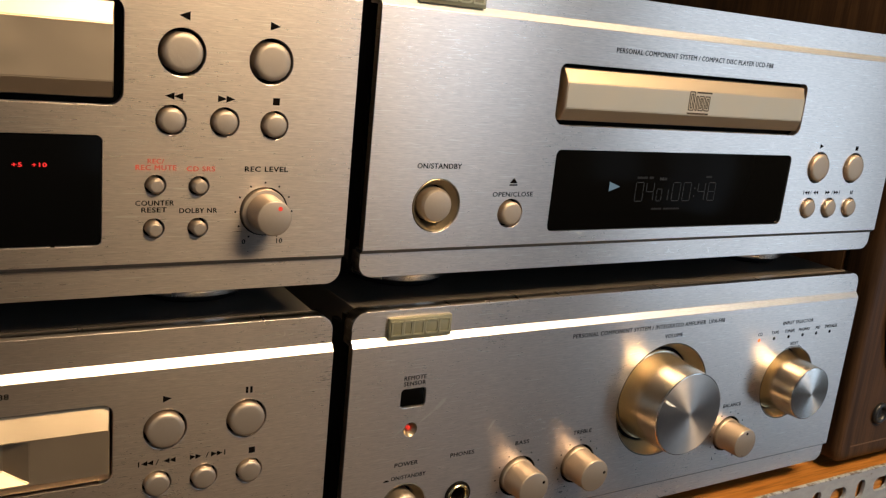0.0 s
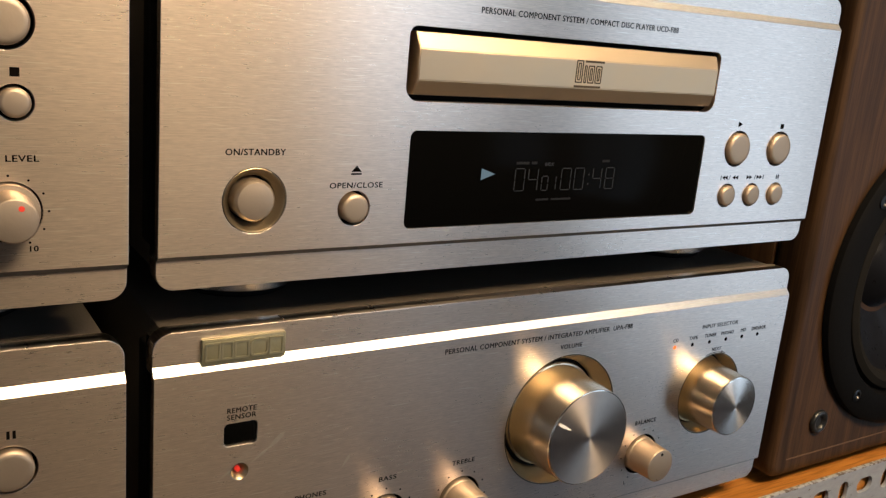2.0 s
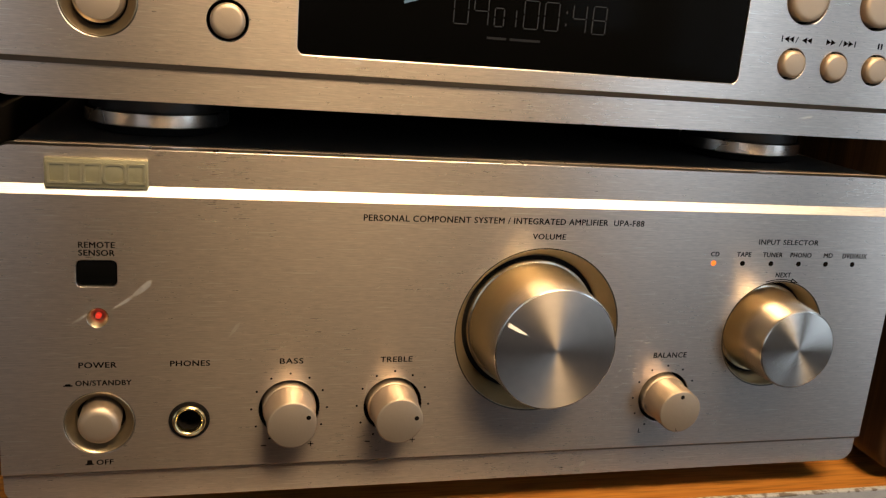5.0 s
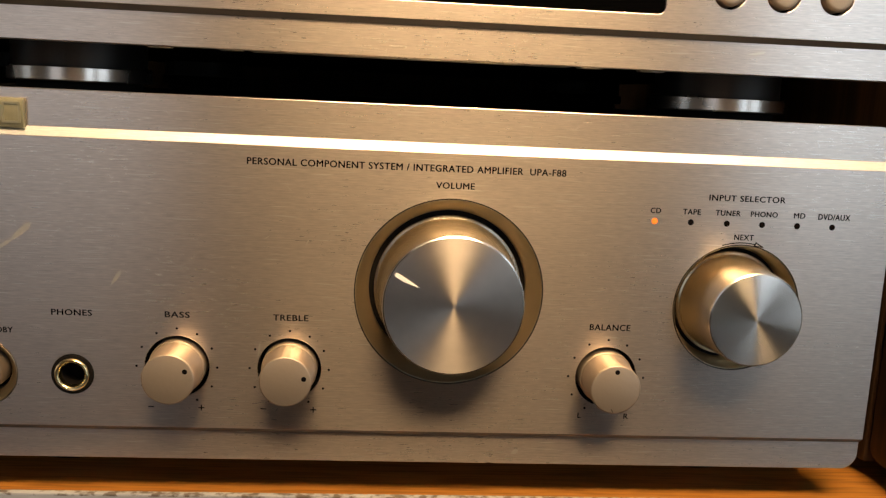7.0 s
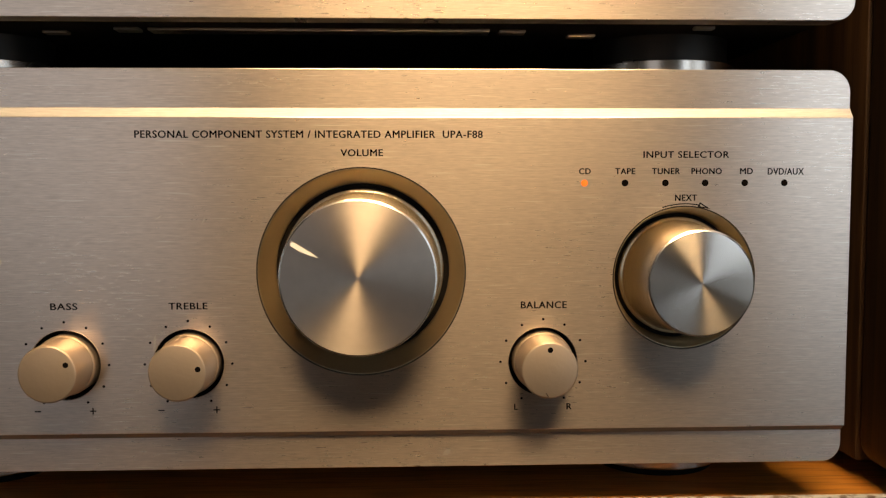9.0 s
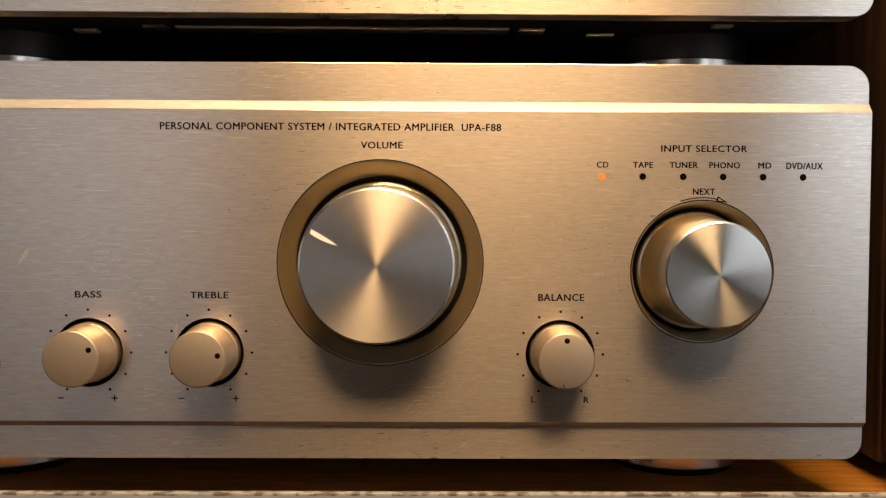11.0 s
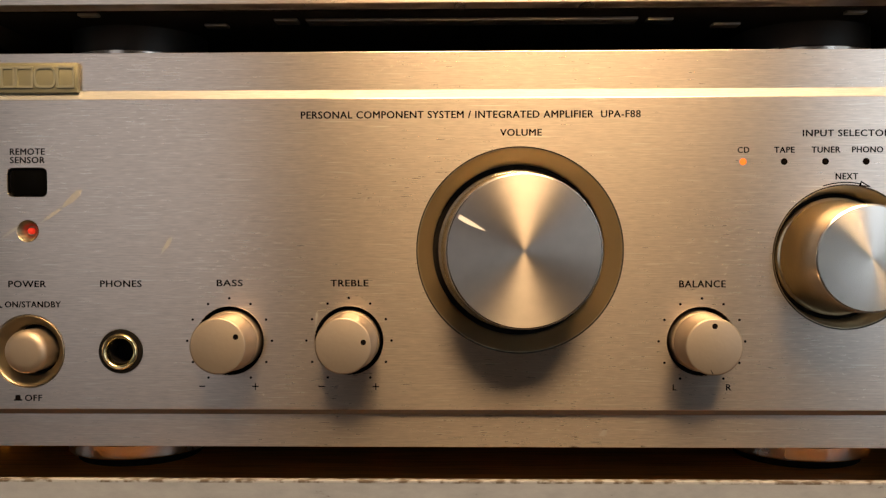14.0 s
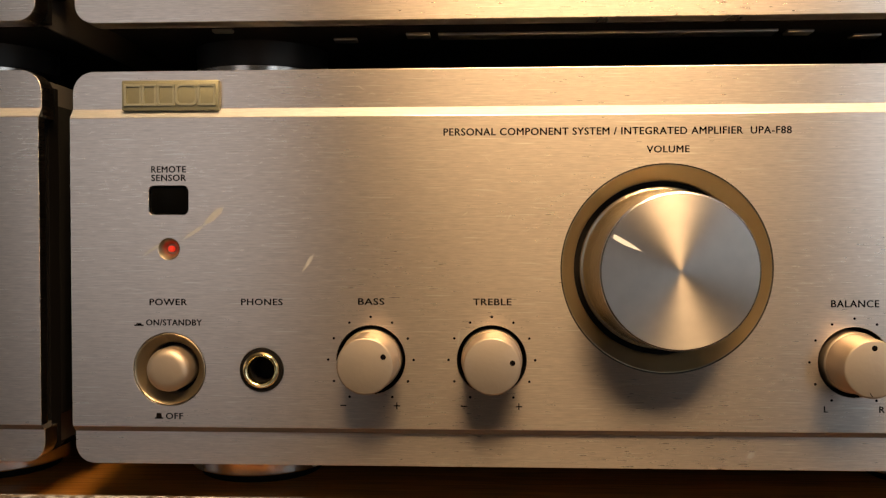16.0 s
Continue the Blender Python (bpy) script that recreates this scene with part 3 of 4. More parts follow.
def window_wall(name, window, x0, x1, ya, yb, za, zb):
    """A side wall with one window opening, its frame and the sky behind."""
    bm = bmesh.new()
    for a, b, c, d in ((Y0, ya, Z0, Z1), (yb, Y1, Z0, Z1), (ya, yb, Z0, za), (ya, yb, zb, Z1)):
        box(x0, x1, a, b, c, d, bm=bm)
    structure(name, bm, WALL, "warm beige wall with a window opening")
    w = tagged(root(window, (x0 + x1) / 2, (ya + yb) / 2, za, "white framed window with daylight outside", "window"), kind="structure")
    m = (x0 + x1) / 2
    for a, b, c, d in ((ya, ya + 5, za, zb), (yb - 5, yb, za, zb), (ya + 5, yb - 5, za, za + 5), (ya + 5, yb - 5, zb - 5, zb), ((ya + yb) / 2 - 2, (ya + yb) / 2 + 2, za + 5, zb - 5)):
        part("window_frame", box(m - 3, m + 3, a, b, c, d, 0.5), FRAME, w)
    return w


window_wall("wall_east", "window_1", X1, X1 + 10, -248, -128, -80, 165)
window_wall("wall_west", "window_2", X0 - 10, X0, -80, -30, -20, 60)
tagged(part("backdrop", box(X1 + 60, X1 + 61, -340, 0, -120, 220), SKY), "plain bright daylight sky outside the window", "sky", "", "structure")
tagged(part("backdrop", box(X0 - 61, X0 - 60, -220, 60, -120, 200), SKY), "plain bright daylight sky outside the window", "sky", "", "structure")
area_lamp("window_light", (X1 * CM + 0.12, -1.88, 0.425), (0.0, -1.88, 0.425), 1.08, 2.35, WINDOW_WATTS * 0.60, WINDOW_COLOUR)
area_lamp("window_light", (X0 * CM - 0.12, -0.55, 0.2), (0.1, 0, 0.05), 0.45, 0.75, LEFT_WINDOW_WATTS, WINDOW_COLOUR)

lamp = root("ceiling_lamp", 13, -105, 150, "warm opal glass ceiling lamp", "lamp")
part("shade", box(-14, 40, -125, -85, 152, 158, 2.0), LAMP_GLASS, lamp, "opal glass shade")
part("mount", box(11, 15, -107, -103, 158, 195, 0.5), FRAME, lamp)
area_lamp("ceiling_lamp_uplight", (0.13, -1.05, 1.59), (0.13, -1.05, 3.0), 0.5, 0.36, UPLIGHT_WATTS, LAMP_COLOUR)
area_lamp("ceiling_lamp_light", (0.13, -1.05, 1.512), (0.13, -1.05, 0.0), 0.5, 0.36, LAMP_WATTS, LAMP_COLOUR)

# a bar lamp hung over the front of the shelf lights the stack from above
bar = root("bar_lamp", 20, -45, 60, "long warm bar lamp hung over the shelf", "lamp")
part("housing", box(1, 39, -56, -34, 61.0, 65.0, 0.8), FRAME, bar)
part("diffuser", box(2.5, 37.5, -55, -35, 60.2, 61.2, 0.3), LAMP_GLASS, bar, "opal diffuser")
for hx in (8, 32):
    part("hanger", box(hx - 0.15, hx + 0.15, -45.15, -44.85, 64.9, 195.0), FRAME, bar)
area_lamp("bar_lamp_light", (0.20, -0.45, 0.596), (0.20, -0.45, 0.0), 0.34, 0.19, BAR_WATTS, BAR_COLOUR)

# ---------------------------------------------------------------- the shelf
SHELF_Z = 0.0
shelf = root("shelf", 17, 15, SHELF_Z - 1.8, "varnished orange-brown wooden shelf with an added dark back board", "shelf")
part("board", box(-60, 95, -0.55, 44, SHELF_Z - 1.8, SHELF_Z, 0.08), SHELF_WOOD, shelf, "varnished orange-brown board")


# added board hides the lit wall, so gaps between units stay dark
part("back_board", box(-60, 95, 31.0, 32.2, SHELF_Z + 0.02, 48.0, 0.1), BACK_WOOD, shelf, "dark brown back board, added to keep the gaps dark")


def shelf_angle():
    """A slotted steel angle along the front of the board: a lip, an upright face with slots, and a flange below the board."""
    a = root("slotted_angle", 17, -0.7, -3.4, "pale grey painted slotted steel angle, chipped along its edge", "shelf rail")
    holes = []
    x = -57.6
    k = 0
    while x < 92:
        if k % 2:
            holes.append(rounded(x, x + 0.62, -0.85, 0.12, (0.29,) * 4, 6))
            x += 1.35
        else:
            holes.append(rounded(x, x + 1.15, -0.72, 0.02, (0.35,) * 4, 6))
            x += 1.95
        k += 1
    finish("upright_face", plate(rect(-60, 95, -3.4, 0.61), holes, -0.86, -0.68, 0.02), PAINTED, a, "", 30)
    part("worn_edge", box(-60, 95, -0.866, -0.672, 0.555, 0.616, 0.015), WORN, a, "chipped and rusty upper edge")
    part("flange", box(-60, 95, -0.675, 3.0, -2.05, -1.85), PAINTED, a)
    return a


shelf_angle()

# ---------------------------------------------------------------- amplifier
AX, AY, AZ = 0.0, 0.0, 1.12
amp = root("amplifier", 12.5, 10, 0, "brushed champagne hi-fi amplifier with gold knobs, on a wooden shelf", "amplifier")
VOL, SEL = (13.715, 5.70), (21.13, 5.53)
TONE = {"bass_knob": (7.008, 3.613, 27), "treble_knob": (9.778, 3.621, 10), "balance_knob": (17.875, 3.605, 89)}
LED_X = (18.80, 19.732, 20.664, 21.584, 22.504, 23.426)
holes = [circle(*VOL, 2.37, 96), circle(*SEL, 1.65, 72), circle(2.312, 3.367, 0.85, 64), circle(4.475, 3.367, 0.51), circle(2.32, 6.16, 0.25, 32),
         rounded(1.853, 2.78, 6.955, 7.62, (0.13,) * 4)] + [circle(x, z, 0.795) for x, z, _ in TONE.values()] + [circle(x, 7.711, 0.07, 16) for x in LED_X]
front_panel(amp, AX, AY, AZ, holes)
case(amp, AX, AY, AZ)
feet(amp, AX, AY, SHELF_Z, AZ + 0.13)
badge(amp, 1.22, 3.50, 9.36, 10.06, STEP_BACK)
big_knob(amp, *VOL, 0, 2.37, 2.0, 1.89, 1.66, 1.44, "volume_knob", VOLUME_FACE, 152)
big_knob(amp, *SEL, 0, 1.65, 1.46, 1.385, 1.15, 1.27, "selector_knob", KNOB_FACE)
for kname, (kx, kz, ka) in TONE.items():
    small_knob(amp, kx, kz, 0, 0.795, ka, kname)
    scale_dots(amp, kx, kz, 0, 0.985, [90 + 30 * i for i in range(-5, 6)])
    if kname == "balance_knob":
        marks([[(kx - 0.09, kz - 0.50), (kx - 0.075, kz - 0.50), (kx - 0.02, kz - 0.59), (kx - 0.04, kz - 0.595)]], -1.02, INK, amp, "worn_nick", 0.003)
dished_button(amp, 2.312, 3.367, 0, 0.85, 0.60, 0.51, 0.2)
part("phones_jack", turned(4.475, 3.367, [(0.51, -0.01), (0.50, -0.05), (0.43, -0.06), (0.42, 0.0), (0.42, 0.1)], 64), HOLE, amp, "black collar of the headphone socket")
part("jack_bush", turned(4.475, 3.367, [(0.425, 0.06), (0.425, -0.06), (0.41, -0.095), (0.38, -0.115), (0.345, -0.11), (0.315, -0.08), (0.30, -0.03), (0.285, 0.04), (0.285, 0.12)], 64), BRASS, amp, "brass bush of the headphone socket")
part("jack_hole", turned(4.475, 3.367, [(0.297, 0.05), (0.28, 0.06), (0.275, 0.5), (0, 0.51)], 32), HOLE, amp)
part("remote_window", box(1.86, 2.775, 0.03, 0.3, 6.96, 7.615, 0.1), GLASS_DARK, amp, "black remote control window")
part("standby_cup", turned(2.32, 6.16, [(0.25, -0.005), (0.24, 0.0), (0.12, 0.22), (0, 0.23)], 40), DISH, amp)
part("standby_lamp", turned(2.32, 6.16, [(0.075, 0.22), (0.075, 0.14), (0.05, 0.10), (0, 0.09)], 24), LED_RED, amp, "lit red standby lamp")
for i, lx in enumerate(LED_X):
    part("input_lamp", turned(lx, 7.711, [(0.078, 0.0), (0.078, -0.003), (0.05, -0.008), (0, -0.01)], 20), LED_ORANGE if i == 0 else INK, amp, "lit orange input lamp" if i == 0 else "unlit black input lamp")
for text, a, b, c, d in (
        ("PERSONAL COMPONENT SYSTEM / INTEGRATED AMPLIFIER  UPA-F88", 8.69, 16.47, 8.73, 8.895),
        ("VOLUME", 13.27, 14.215, 8.32, 8.475), ("REMOTE", 1.922, 2.73, 7.925, 8.07), ("SENSOR", 1.922, 2.73, 7.73, 7.875),
        ("POWER", 1.858, 2.735, 4.855, 5.005), ("ON/STANDBY", 1.774, 3.077, 4.385, 4.525), ("OFF", 2.225, 2.623, 2.21, 2.352),
        ("PHONES", 4.007, 4.968, 4.86, 5.01), ("BASS", 6.722, 7.32, 4.875, 5.025), ("TREBLE", 9.36, 10.225, 4.87, 5.02),
        ("BALANCE", 17.36, 18.41, 4.84, 5.0), ("L", 17.215, 17.29, 2.48, 2.62), ("R", 18.43, 18.545, 2.48, 2.62),
        ("INPUT SELECTOR", 20.152, 22.125, 8.28, 8.43), ("CD", 18.677, 18.937, 7.91, 8.045), ("TAPE", 19.507, 19.963, 7.91, 8.045),
        ("TUNER", 20.352, 20.994, 7.91, 8.045), ("PHONO", 21.266, 21.962, 7.91, 8.045), ("MD", 22.392, 22.685, 7.91, 8.045),
        ("DVD/AUX", 23.036, 23.871, 7.895, 8.045), ("NEXT", 20.897, 21.397, 7.30, 7.44)):
    lettering(text, a, b, c, d, 0, INK, amp)
for mx in (6.37, 9.142):
    marks([rect(mx - 0.07, mx + 0.07, 2.545, 2.57)], 0, INK, amp, "minus_sign")
for mx in (7.605, 10.395):
    marks([rect(mx - 0.075, mx + 0.075, 2.545, 2.57), rect(mx - 0.0125, mx + 0.0125, 2.48, 2.545), rect(mx - 0.0125, mx + 0.0125, 2.57, 2.635)], 0, INK, amp, "plus_sign")
marks([rect(1.493, 1.707, 4.375, 4.405), [(1.53, 4.405), (1.67, 4.405), (1.65, 4.44), (1.55, 4.44)]], 0, INK, amp, "pressed_button_mark")
marks([rect(1.957, 2.158, 2.215, 2.245), [(1.99, 2.245), (2.125, 2.245), (2.11, 2.35), (2.005, 2.35)]], 0, INK, amp, "raised_button_mark")
arc = [(SEL[0] + r * math.cos(radians(a)), SEL[1] + r * math.sin(radians(a))) for r, ang in ((1.69, range(108, 71, -3)), (1.715, range(72, 109, 3))) for a in ang]
marks([arc], 0, INK, amp, "turn_arrow")
marks([[(21.47, 7.27), (21.71, 7.115), (21.42, 7.155)], ], 0, INK, amp, "turn_arrow_head")
marks([[(21.485, 7.225), (21.60, 7.155), (21.47, 7.175)], ], -0.004, ALU, amp, "turn_arrow_head_centre")

SCUFF = plain("scuffed_aluminium", (0.86, 0.79, 0.70), 0.48, 1.0, 900, 0.1)


def scuff(unit, y, xa, za, xb, zb, width):
    """A faint rubbed streak on the panel, pointed at both ends."""
    dx, dz = xb - xa, zb - za
    size = math.hypot(dx, dz)
    nx, nz = -dz / size * width, dx / size * width
    pts = [(0, 0), (0.25, 0.6), (0.5, 0.9), (0.8, 1.0), (1, 0.2), (0.8, -0.7), (0.45, -0.8), (0.2, -0.4)]
    marks([[(xa + dx * p + nx * q, za + dz * p + nz * q) for p, q in pts]], y, SCUFF, unit, "scuff", 0.002)


for sc in ((1.68, 5.98, 2.12, 6.27, 0.035), (2.60, 6.34, 3.15, 6.70, 0.045), (3.08, 6.66, 3.62, 7.12, 0.085), (5.42, 5.62, 5.70, 6.02, 0.055), (9.1, 6.9, 9.25, 7.0, 0.015), (9.0, 3.9, 9.05, 4.3, 0.03), (9.62, 8.26, 9.76, 8.12, 0.012), (10.12, 6.78, 10.22, 6.95, 0.014), (10.35, 2.62, 11.05, 2.62, 0.008), (10.6, 2.40, 11.3, 2.41, 0.006), (11.0, 4.35, 11.5, 4.35, 0.006)):
    scuff(amp, 0, *sc)
scuff(amp, STEP_BACK, 15.55, 1.38, 15.75, 1.5, 0.07)

# ---------------------------------------------------------------- disc player on the amplifier
CZ = 11.42
CX = 0.06
cdp = root("disc_player", 12.5, 10, 10.35, "brushed champagne compact disc player standing on the amplifier", "disc player")
TRAY = (6.60, 18.78, 16.32, 18.31)
DISP = (6.865, 18.62, 12.74, 15.515)
BUT = ((20.365, 15.055, 0.64, 0.56), (22.635, 15.06, 0.64, 0.56), (20.18, 13.37, 0.43, 0.37), (21.52, 13.36, 0.43, 0.37), (22.855, 13.365, 0.43, 0.37), (5.265, 13.395, 0.48, 0.40))
holes = [rounded(*TRAY, (0.4, 0.4, 0.25, 0.25)), rounded(*DISP, (0.2,) * 4), circle(2.46, 13.68, 0.85, 64)] + [circle(x, z, r) for x, z, r, _ in BUT]
front_panel(cdp, CX, 0, CZ, holes)
case(cdp, CX, 0, CZ)
feet(cdp, CX, 0, 10.24, CZ + 0.13)
badge(cdp, 1.25, 3.52, 19.68, 20.38, STEP_BACK)


def tray_cover(unit, x0, x1, z0, z1, y, top_h=0.44, low_h=0.42, end_w=0.06, proud=0.16, recess=None):
    """A faceted drawer front: a bright upper slope, a flat face, a dark lower slope and slanted ends; recess: a sunk panel (x0, x1, z0, z1, wall, depth)."""
    bm = bmesh.new()
    rows = [(z0, y - proud + 0.2, 0), (z0 + low_h, y - proud, end_w), (z1 - top_h, y - proud, end_w), (z1, y - proud + top_h * 0.46, 0)]
    lines = []
    for z, yy, e in rows:
        lines.append([bm.verts.new((x0 + e, yy, z)), bm.verts.new((x1 - e, yy, z))])
    back = [[bm.verts.new((x, y + 0.6, z)) for x in (x0, x1)] for z in (z0, z1)]
    for k, (a, b) in enumerate(zip(lines, lines[1:])):
        if k != 1 or recess is None:
            bm.faces.new((a[0], a[1], b[1], b[0]))
            continue
        ra, rb, rc, rd, wall, deep = recess
        lip = [bm.verts.new((x, y - proud, z)) for x, z in rect(ra, rb, rc, rd)]
        low = [bm.verts.new((x, y - proud + deep, z)) for x, z in rect(ra + wall, rb - wall, rc + wall * 0.5, rd - wall * 0.2)]
        outer = (a[0], a[1], b[1], b[0])
        for i in range(4):
            j = (i + 1) % 4
            bm.faces.new((outer[i], outer[j], lip[j], lip[i]))
            bm.faces.new((lip[i], lip[j], low[j], low[i]))
        bm.faces.new(low)
    bm.faces.new((back[0][0], back[0][1], lines[0][1], lines[0][0]))
    bm.faces.new((lines[3][0], lines[3][1], back[1][1], back[1][0]))
    for s in (0, 1):
        bm.faces.new((lines[0][s], lines[1][s], lines[2][s], lines[3][s]))
        bm.faces.new((lines[0][s], lines[3][s], back[1][s], back[0][s]))
    bmesh.ops.bevel(bm, geom=[e for e in bm.edges if len(e.link_faces) == 2], offset=0.02, segments=2, affect="EDGES")
    return part("drawer_front", bm, TRAY_GOLD, unit, "satin gold faceted drawer front", 20)


drawer = tray_cover(cdp, 6.80, 18.60, 16.49, 18.18, 0)
# the disc mark, as plain shapes: four double outlines between two bars
for bar in (rect(12.66, 13.42, 17.68, 17.74), rect(12.30, 13.36, 16.93, 16.99)):
    marks([bar], -0.16, LOGO_INK, drawer, "printed_bar")
for a, b, top in ((12.32, 12.60, 17.74), (12.65, 12.76, 17.60), (12.80, 13.06, 17.60), (13.10, 13.36, 17.60)):
    for inset in (0.0, 0.075):
        if b - a > 2 * inset + 0.085:
            me = plate(rounded(a + inset, b - inset, 17.06 + inset, top - inset, (0.04,) * 4, 3), [rounded(a + inset + 0.04, b - inset - 0.04, 17.10 + inset, top - inset - 0.04, (0.015,) * 4, 3)], -0.166, -0.158)
            finish("printed_outline", me, LOGO_INK, drawer, "", 0)
part("display_window", box(DISP[0] + 0.01, DISP[1] - 0.01, 0.035, 0.3, DISP[2] + 0.01, DISP[3] - 0.01, 0.03), GLASS_DARK, cdp, "black smoked display window")
yy = 0.03
for ch, dx, dz, dw, dh in (("0", 10.62, 13.74, 0.36, 0.68), ("4", 11.13, 13.74, 0.36, 0.68), ("0", 11.66, 13.74, 0.24, 0.44), ("1", 11.98, 13.74, 0.24, 0.44),
                           ("0", 12.42, 13.74, 0.38, 0.68), ("0", 12.96, 13.74, 0.38, 0.68), ("4", 13.72, 13.74, 0.36, 0.68), ("8", 14.26, 13.74, 0.36, 0.68)):
    digit(ch, dx, dz, dw, dh, yy, cdp)
marks([tri(9.62, 14.27, 0.5, 0.34)], yy, SEGMENT_BRIGHT, cdp, "lit_play_mark")
lettering("INDX", 11.72, 12.06, 14.50, 14.60, yy, SEGMENT, cdp, "lit_word")
marks([rect(10.62, 11.1, 14.55, 14.63), rect(11.2, 11.4, 14.55, 14.63), rect(14.05, 14.35, 14.6, 14.68), rect(11.5, 12.0, 13.42, 13.48), rect(12.1, 12.9, 13.42, 13.48)], yy, SEGMENT_DIM, cdp, "unlit_words")
marks([rect(13.53, 13.56, 13.88, 13.94), rect(13.53, 13.56, 14.18, 14.24)], yy, SEGMENT, cdp, "lit_colon")
dished_button(cdp, 2.46, 13.68, 0, 0.85, 0.61, 0.55)
for bx, bz, rh, rc in BUT:
    button(cdp, bx, bz, 0, rh, rc)
for text, a, b, c, d in (("PERSONAL COMPONENT SYSTEM / COMPACT DISC PLAYER UCD-F88", 8.81, 16.54, 18.80, 18.97), ("ON/STANDBY", 1.66, 3.23, 14.84, 15.0), ("OPEN/CLOSE", 4.51, 6.09, 13.95, 14.10)):
    lettering(text, a, b, c, d, 0, INK, cdp)
marks([[(5.12, 14.39), (5.43, 14.39), (5.275, 14.56)], rect(5.12, 5.43, 14.31, 14.355)], 0, INK, cdp, "eject_mark")
marks([tri(20.33, 15.93, 0.22, 0.20)], 0, INK, cdp, "play_mark")
marks([rect(22.54, 22.72, 15.80, 15.98)], 0, INK, cdp, "stop_mark")
marks(skip(20.22, 14.02, -1), 0, INK, cdp, "skip_back_mark")
marks(skip(21.6, 14.02, 1), 0, INK, cdp, "skip_forward_mark")
marks([rect(22.80, 22.85, 13.94, 14.10), rect(22.90, 22.95, 13.94, 14.10)], 0, INK, cdp, "pause_mark")

scuff(cdp, STEP_BACK, 20.8, 11.9, 21.3, 11.98, 0.035)
scuff(cdp, 0, 8.15, 12.66, 8.42, 12.62, 0.05)
scuff(cdp, 0, 3.5, 18.42, 3.52, 18.6, 0.012)

# ---------------------------------------------------------------- recorder on the shelf beside the amplifier
MX, MY = -25.69, -0.10
mdr = root("disc_recorder", -13.2, 10, 0, "brushed champagne minidisc recorder on the shelf beside the amplifier", "recorder")
SLOT = (-18.6, -7.03, 6.06, 8.37)
MBUT = ((-5.635, 7.43, 0.60, 0.52), (-3.305, 7.43, 0.60, 0.52), (-5.83, 5.79, 0.40, 0.34), (-4.505, 5.765, 0.40, 0.34), (-3.155, 5.735, 0.40, 0.34))
front_panel(mdr, MX, MY, AZ + 0.04, [rounded(*SLOT, (0.3,) * 4)] + [circle(x, z, r) for x, z, r, _ in MBUT])
case(mdr, MX, MY, AZ + 0.04)
feet(mdr, MX, MY, SHELF_Z, AZ + 0.17)
tray_cover(mdr, SLOT[0] + 0.06, SLOT[1] - 0.06, SLOT[2] + 0.06, SLOT[3] - 0.06, MY, 0.62, 0.28, 0.06, 0.12, (-16.3, -9.10, 6.46, 7.66, 0.62, 0.30))
for bx, bz, rh, rc in MBUT:
    button(mdr, bx, bz, MY, rh, rc)
lettering("88", -9.80, -9.55, 8.84, 8.99, MY, INK, mdr)
marks([tri(-5.6, 8.345, 0.24, 0.2)], MY, INK, mdr, "play_mark")
marks([rect(-3.37, -3.30, 8.22, 8.42), rect(-3.24, -3.17, 8.22, 8.42)], MY, INK, mdr, "pause_mark")
marks([rect(-3.19, -3.0, 6.29, 6.48)], MY, INK, mdr, "stop_mark")
marks(skip(-5.83, 6.46, -1, 1.05), MY, INK, mdr, "skip_back_mark")
marks(skip(-4.42, 6.45, 1, 1.05), MY, INK, mdr, "skip_forward_mark")

# ---------------------------------------------------------------- tape deck on the recorder
TX, TY = -25.70, -0.34
deck = root("cassette_deck", -13.2, 10, 10.4, "brushed champagne cassette deck standing on the recorder", "cassette deck")
WIN = (-18.8, -6.93, 16.37, 18.95)
TDISP = (-18.4, -7.41, 12.84, 15.63)
TBUT = ((-5.53, 17.76, 0.60, 0.50), (-3.20, 17.69, 0.60, 0.50), (-5.76, 16.06, 0.39, 0.32), (-4.385, 16.055, 0.39, 0.32), (-3.03, 16.02, 0.39, 0.32),
        (-6.115, 14.39, 0.27, 0.20), (-5.0, 14.365, 0.27, 0.20), (-6.13, 13.253, 0.27, 0.20), (-4.995, 13.254, 0.27, 0.20))
front_panel(deck, TX, TY, CZ, [rounded(*WIN, (0.35,) * 4), rounded(*TDISP, (0.15,) * 4), circle(-3.2, 13.66, 0.68)] + [circle(x, z, r) for x, z, r, _ in TBUT])
case(deck, TX, TY, CZ)
feet(deck, TX, TY, 10.28, CZ + 0.13)
tray_cover(deck, WIN[0] + 0.22, WIN[1] - 0.22, WIN[2] + 0.18, WIN[3] - 0.12, TY, 0.5, 0.42, 0.05)
part("display_window", box(TDISP[0] + 0.01, TDISP[1] - 0.01, TY + 0.035, TY + 0.3, TDISP[2] + 0.01, TDISP[3] - 0.01, 0.03), GLASS_DARK, deck, "black level meter window")
lettering("+5", -9.42, -9.20, 14.83, 14.93, TY + 0.03, DISPLAY_RED, deck, "lit_mark")
lettering("+10", -8.98, -8.66, 14.83, 14.93, TY + 0.03, DISPLAY_RED, deck, "lit_mark")
for bx, bz, rh, rc in TBUT:
    button(deck, bx, bz, TY, rh, rc, 0.14 if rc > 0.3 else 0.18)
small_knob(deck, -3.2, 13.66, TY, 0.68, 62, "record_level_knob", 0.88, 0.60, 0.47, RED_DOT, 0.3)
scale_dots(deck, -3.2, 13.66, TY, 0.80, [90 + 30 * i for i in range(-5, 6)], 0.027)
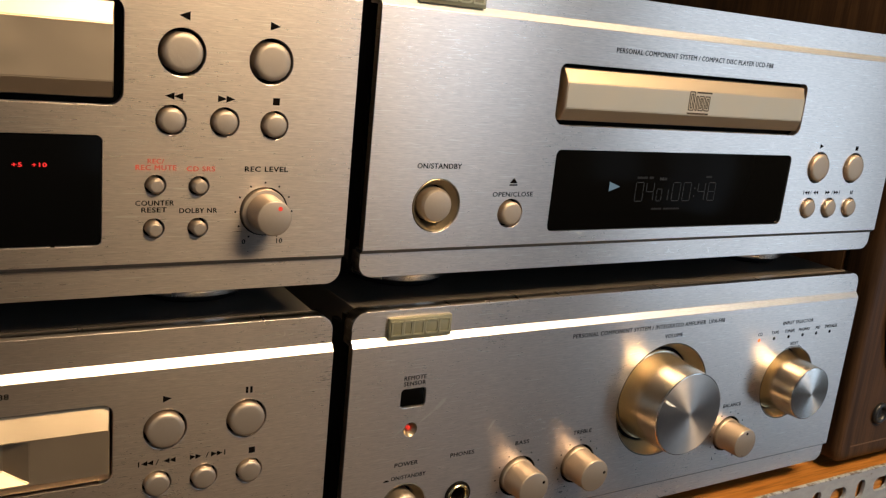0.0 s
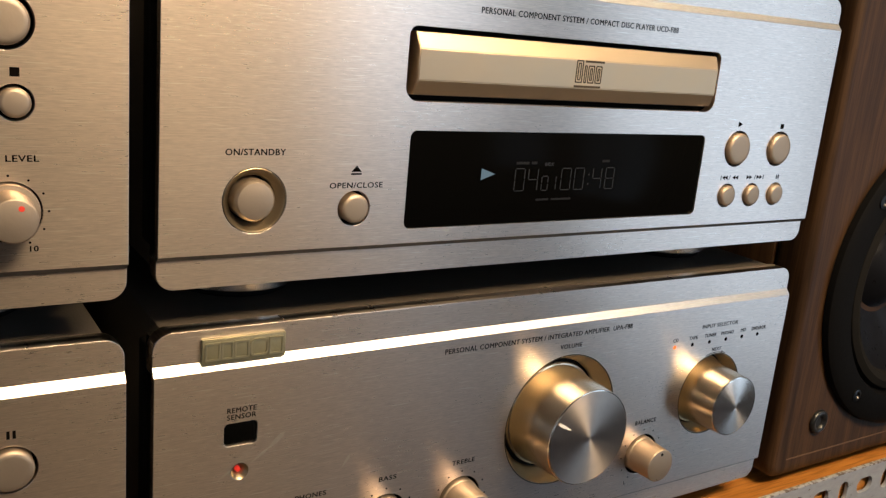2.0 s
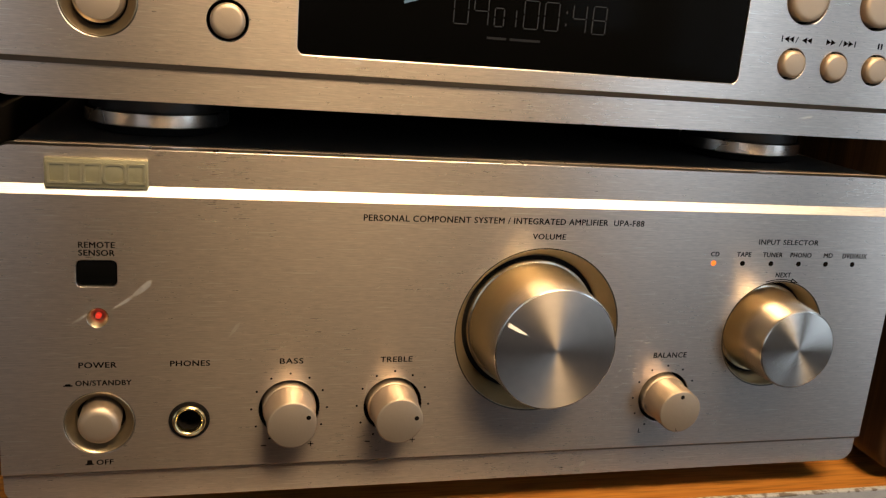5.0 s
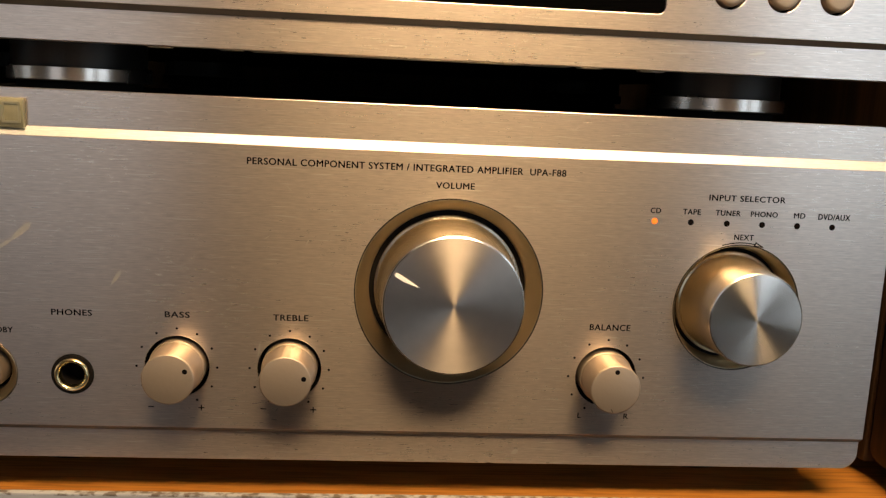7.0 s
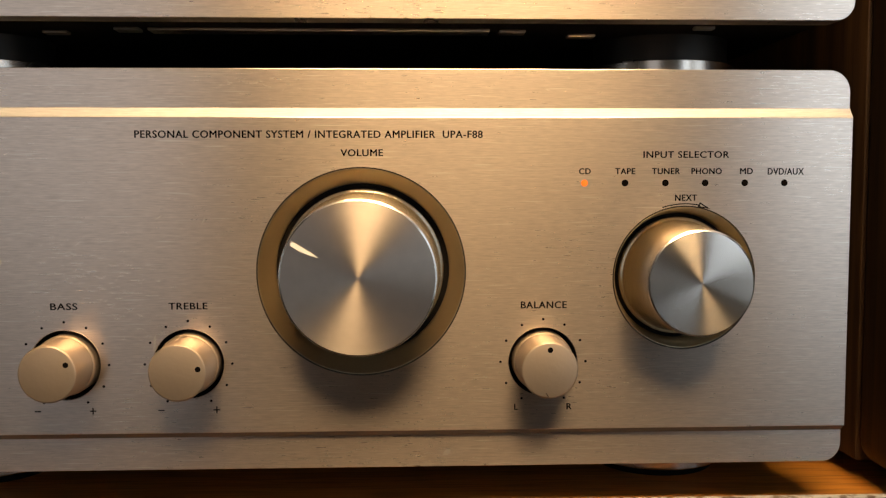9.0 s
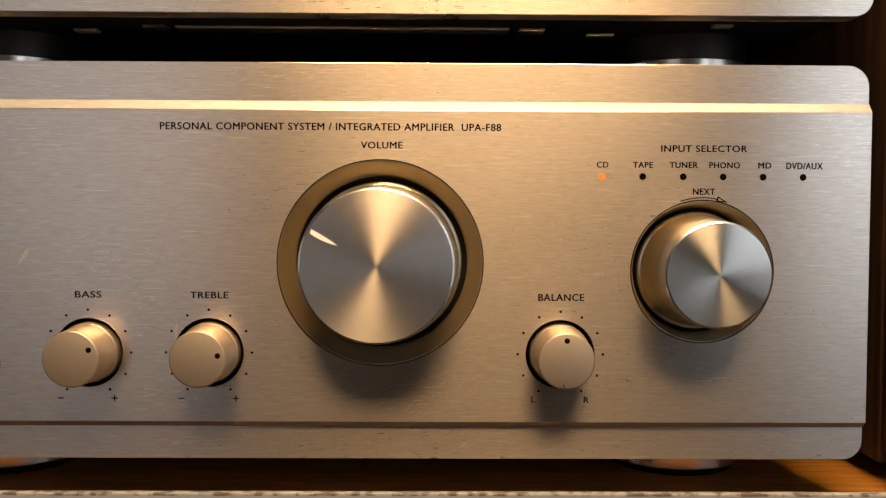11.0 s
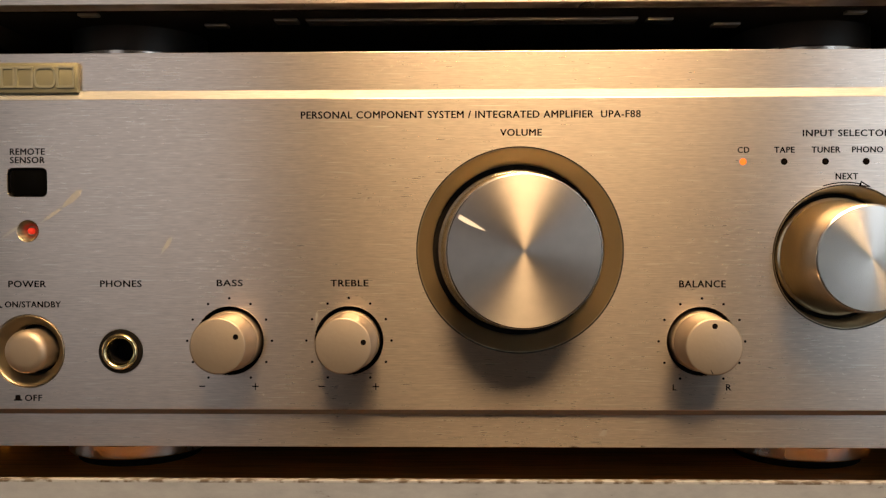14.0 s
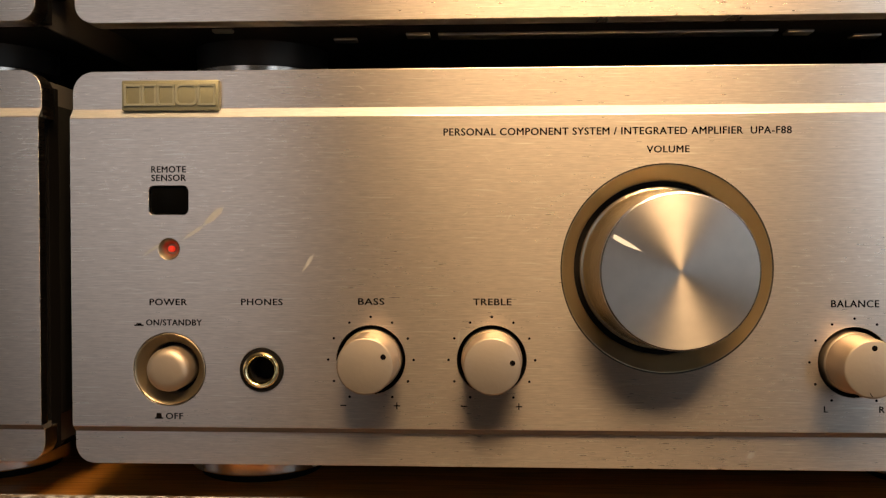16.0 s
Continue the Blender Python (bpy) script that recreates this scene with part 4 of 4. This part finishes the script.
for text, a, b, c, d, ink in (("REC LEVEL", -3.79, -2.58, 14.76, 14.90, INK), ("0", -3.78, -3.69, 12.76, 12.89, INK), ("10", -2.80, -2.63, 12.76, 12.89, INK),
                              ("REC/", -6.32, -5.92, 14.95, 15.07, INK_RED), ("REC MUTE", -6.61, -5.60, 14.78, 14.91, INK_RED), ("CD SRS", -5.33, -4.60, 14.76, 14.89, INK_RED),
                              ("COUNTER", -6.60, -5.64, 13.86, 13.99, INK), ("RESET", -6.45, -5.82, 13.68, 13.81, INK), ("DOLBY NR", -5.49, -4.50, 13.65, 13.78, INK)):
    lettering(text, a, b, c, d, TY, ink, deck)
marks([tri(-5.5, 18.66, 0.28, 0.22, -1)], TY, INK, deck, "reverse_mark")
marks([tri(-3.14, 18.6, 0.28, 0.22)], TY, INK, deck, "play_mark")
marks([tri(-5.82, 16.67, 0.24, 0.18, -1), tri(-5.60, 16.67, 0.24, 0.18, -1)], TY, INK, deck, "rewind_mark")
marks([tri(-4.47, 16.66, 0.24, 0.18), tri(-4.25, 16.66, 0.24, 0.18)], TY, INK, deck, "fast_forward_mark")
marks([rect(-3.11, -2.92, 16.56, 16.75)], TY, INK, deck, "stop_mark")

# ---------------------------------------------------------------- loudspeaker
SX0, SX1, SY, SZ0, SZ1 = 26.3, 43.0, 0.2, 0.5, 31.0
spk = root("loudspeaker", 34.6, 12, 0, "walnut veneered bookshelf loudspeaker with a black woofer, on the shelf", "loudspeaker")
WC, WR = (34.75, 9.0), 7.0
bm = bmesh.new()
add_mesh(bm, plate(rounded(SX0, SX1, SZ0, SZ1, (0.7,) * 4), [circle(*WC, WR - 0.6, 96)], SY, SY + 1.8, 0.35, 4))
part("baffle", bm, WALNUT, spk, "walnut veneered front board", 30)
part("cabinet", box(SX0, SX1, SY + 1.81, SY + 24, SZ0, SZ1, 0.15), WALNUT, spk, "walnut veneered cabinet")
part("inlay", box(27.3, SX1 - 1.0, SY - 0.012, SY + 0.1, 1.32, 1.38), plain("pale_inlay_line", (0.10, 0.058, 0.03), 0.5), spk, "pale line along the foot of the baffle")
for fx in (28.5, 41.0):
    for fy in (3.0, 21.0):
        bm = bmesh.new()
        turned(fx, 0, [(0, SZ0), (0.9, SZ0), (0.9, 0.0), (0, 0.0)], 24, fy, bm, "z")
        part("rubber_foot", bm, RUBBER_AND_SHADE, spk)
woofer = part("woofer_frame", turned(*WC, [(WR - 0.1, SY + 0.05), (WR, SY - 0.05), (WR - 0.05, SY - 0.3), (WR - 0.3, SY - 0.45), (WR - 1.4, SY - 0.42), (WR - 1.55, SY - 0.2), (WR - 1.6, SY + 0.5)], 96), DRIVER, spk, "black woofer frame")
part("surround", turned(*WC, [(WR - 1.58, SY + 0.1), (WR - 1.75, SY - 0.25), (WR - 2.05, SY - 0.35), (WR - 2.35, SY - 0.2), (WR - 2.5, SY + 0.15)], 96), RUBBER_AND_SHADE, woofer, "black rubber surround")
part("cone", turned(*WC, [(WR - 2.48, SY + 0.12), (2.0, SY + 1.9), (1.6, SY + 1.5), (0.9, SY + 1.1), (0, SY + 0.95)], 96), CONE, woofer, "glossy black cone")
for a in (232, 322, 52, 142):
    sx, sz = WC[0] + 6.3 * math.cos(radians(a)), WC[1] + 6.3 * math.sin(radians(a))
    part("screw", turned(sx, sz, [(0.3, SY - 0.40), (0.28, SY - 0.5), (0.18, SY - 0.52), (0.12, SY - 0.45), (0, SY - 0.44)], 20), STEEL, woofer)
for cx, cz in ((29.05, 2.88), (40.3, 2.88)):
    part("grille_socket", turned(cx, cz, [(0.56, SY + 0.02), (0.56, SY - 0.10), (0.52, SY - 0.16), (0.44, SY - 0.19), (0.36, SY - 0.17), (0.30, SY - 0.10), (0.27, SY - 0.01), (0.0, SY - 0.005)], 40), SOCKET, spk, "black grille socket")
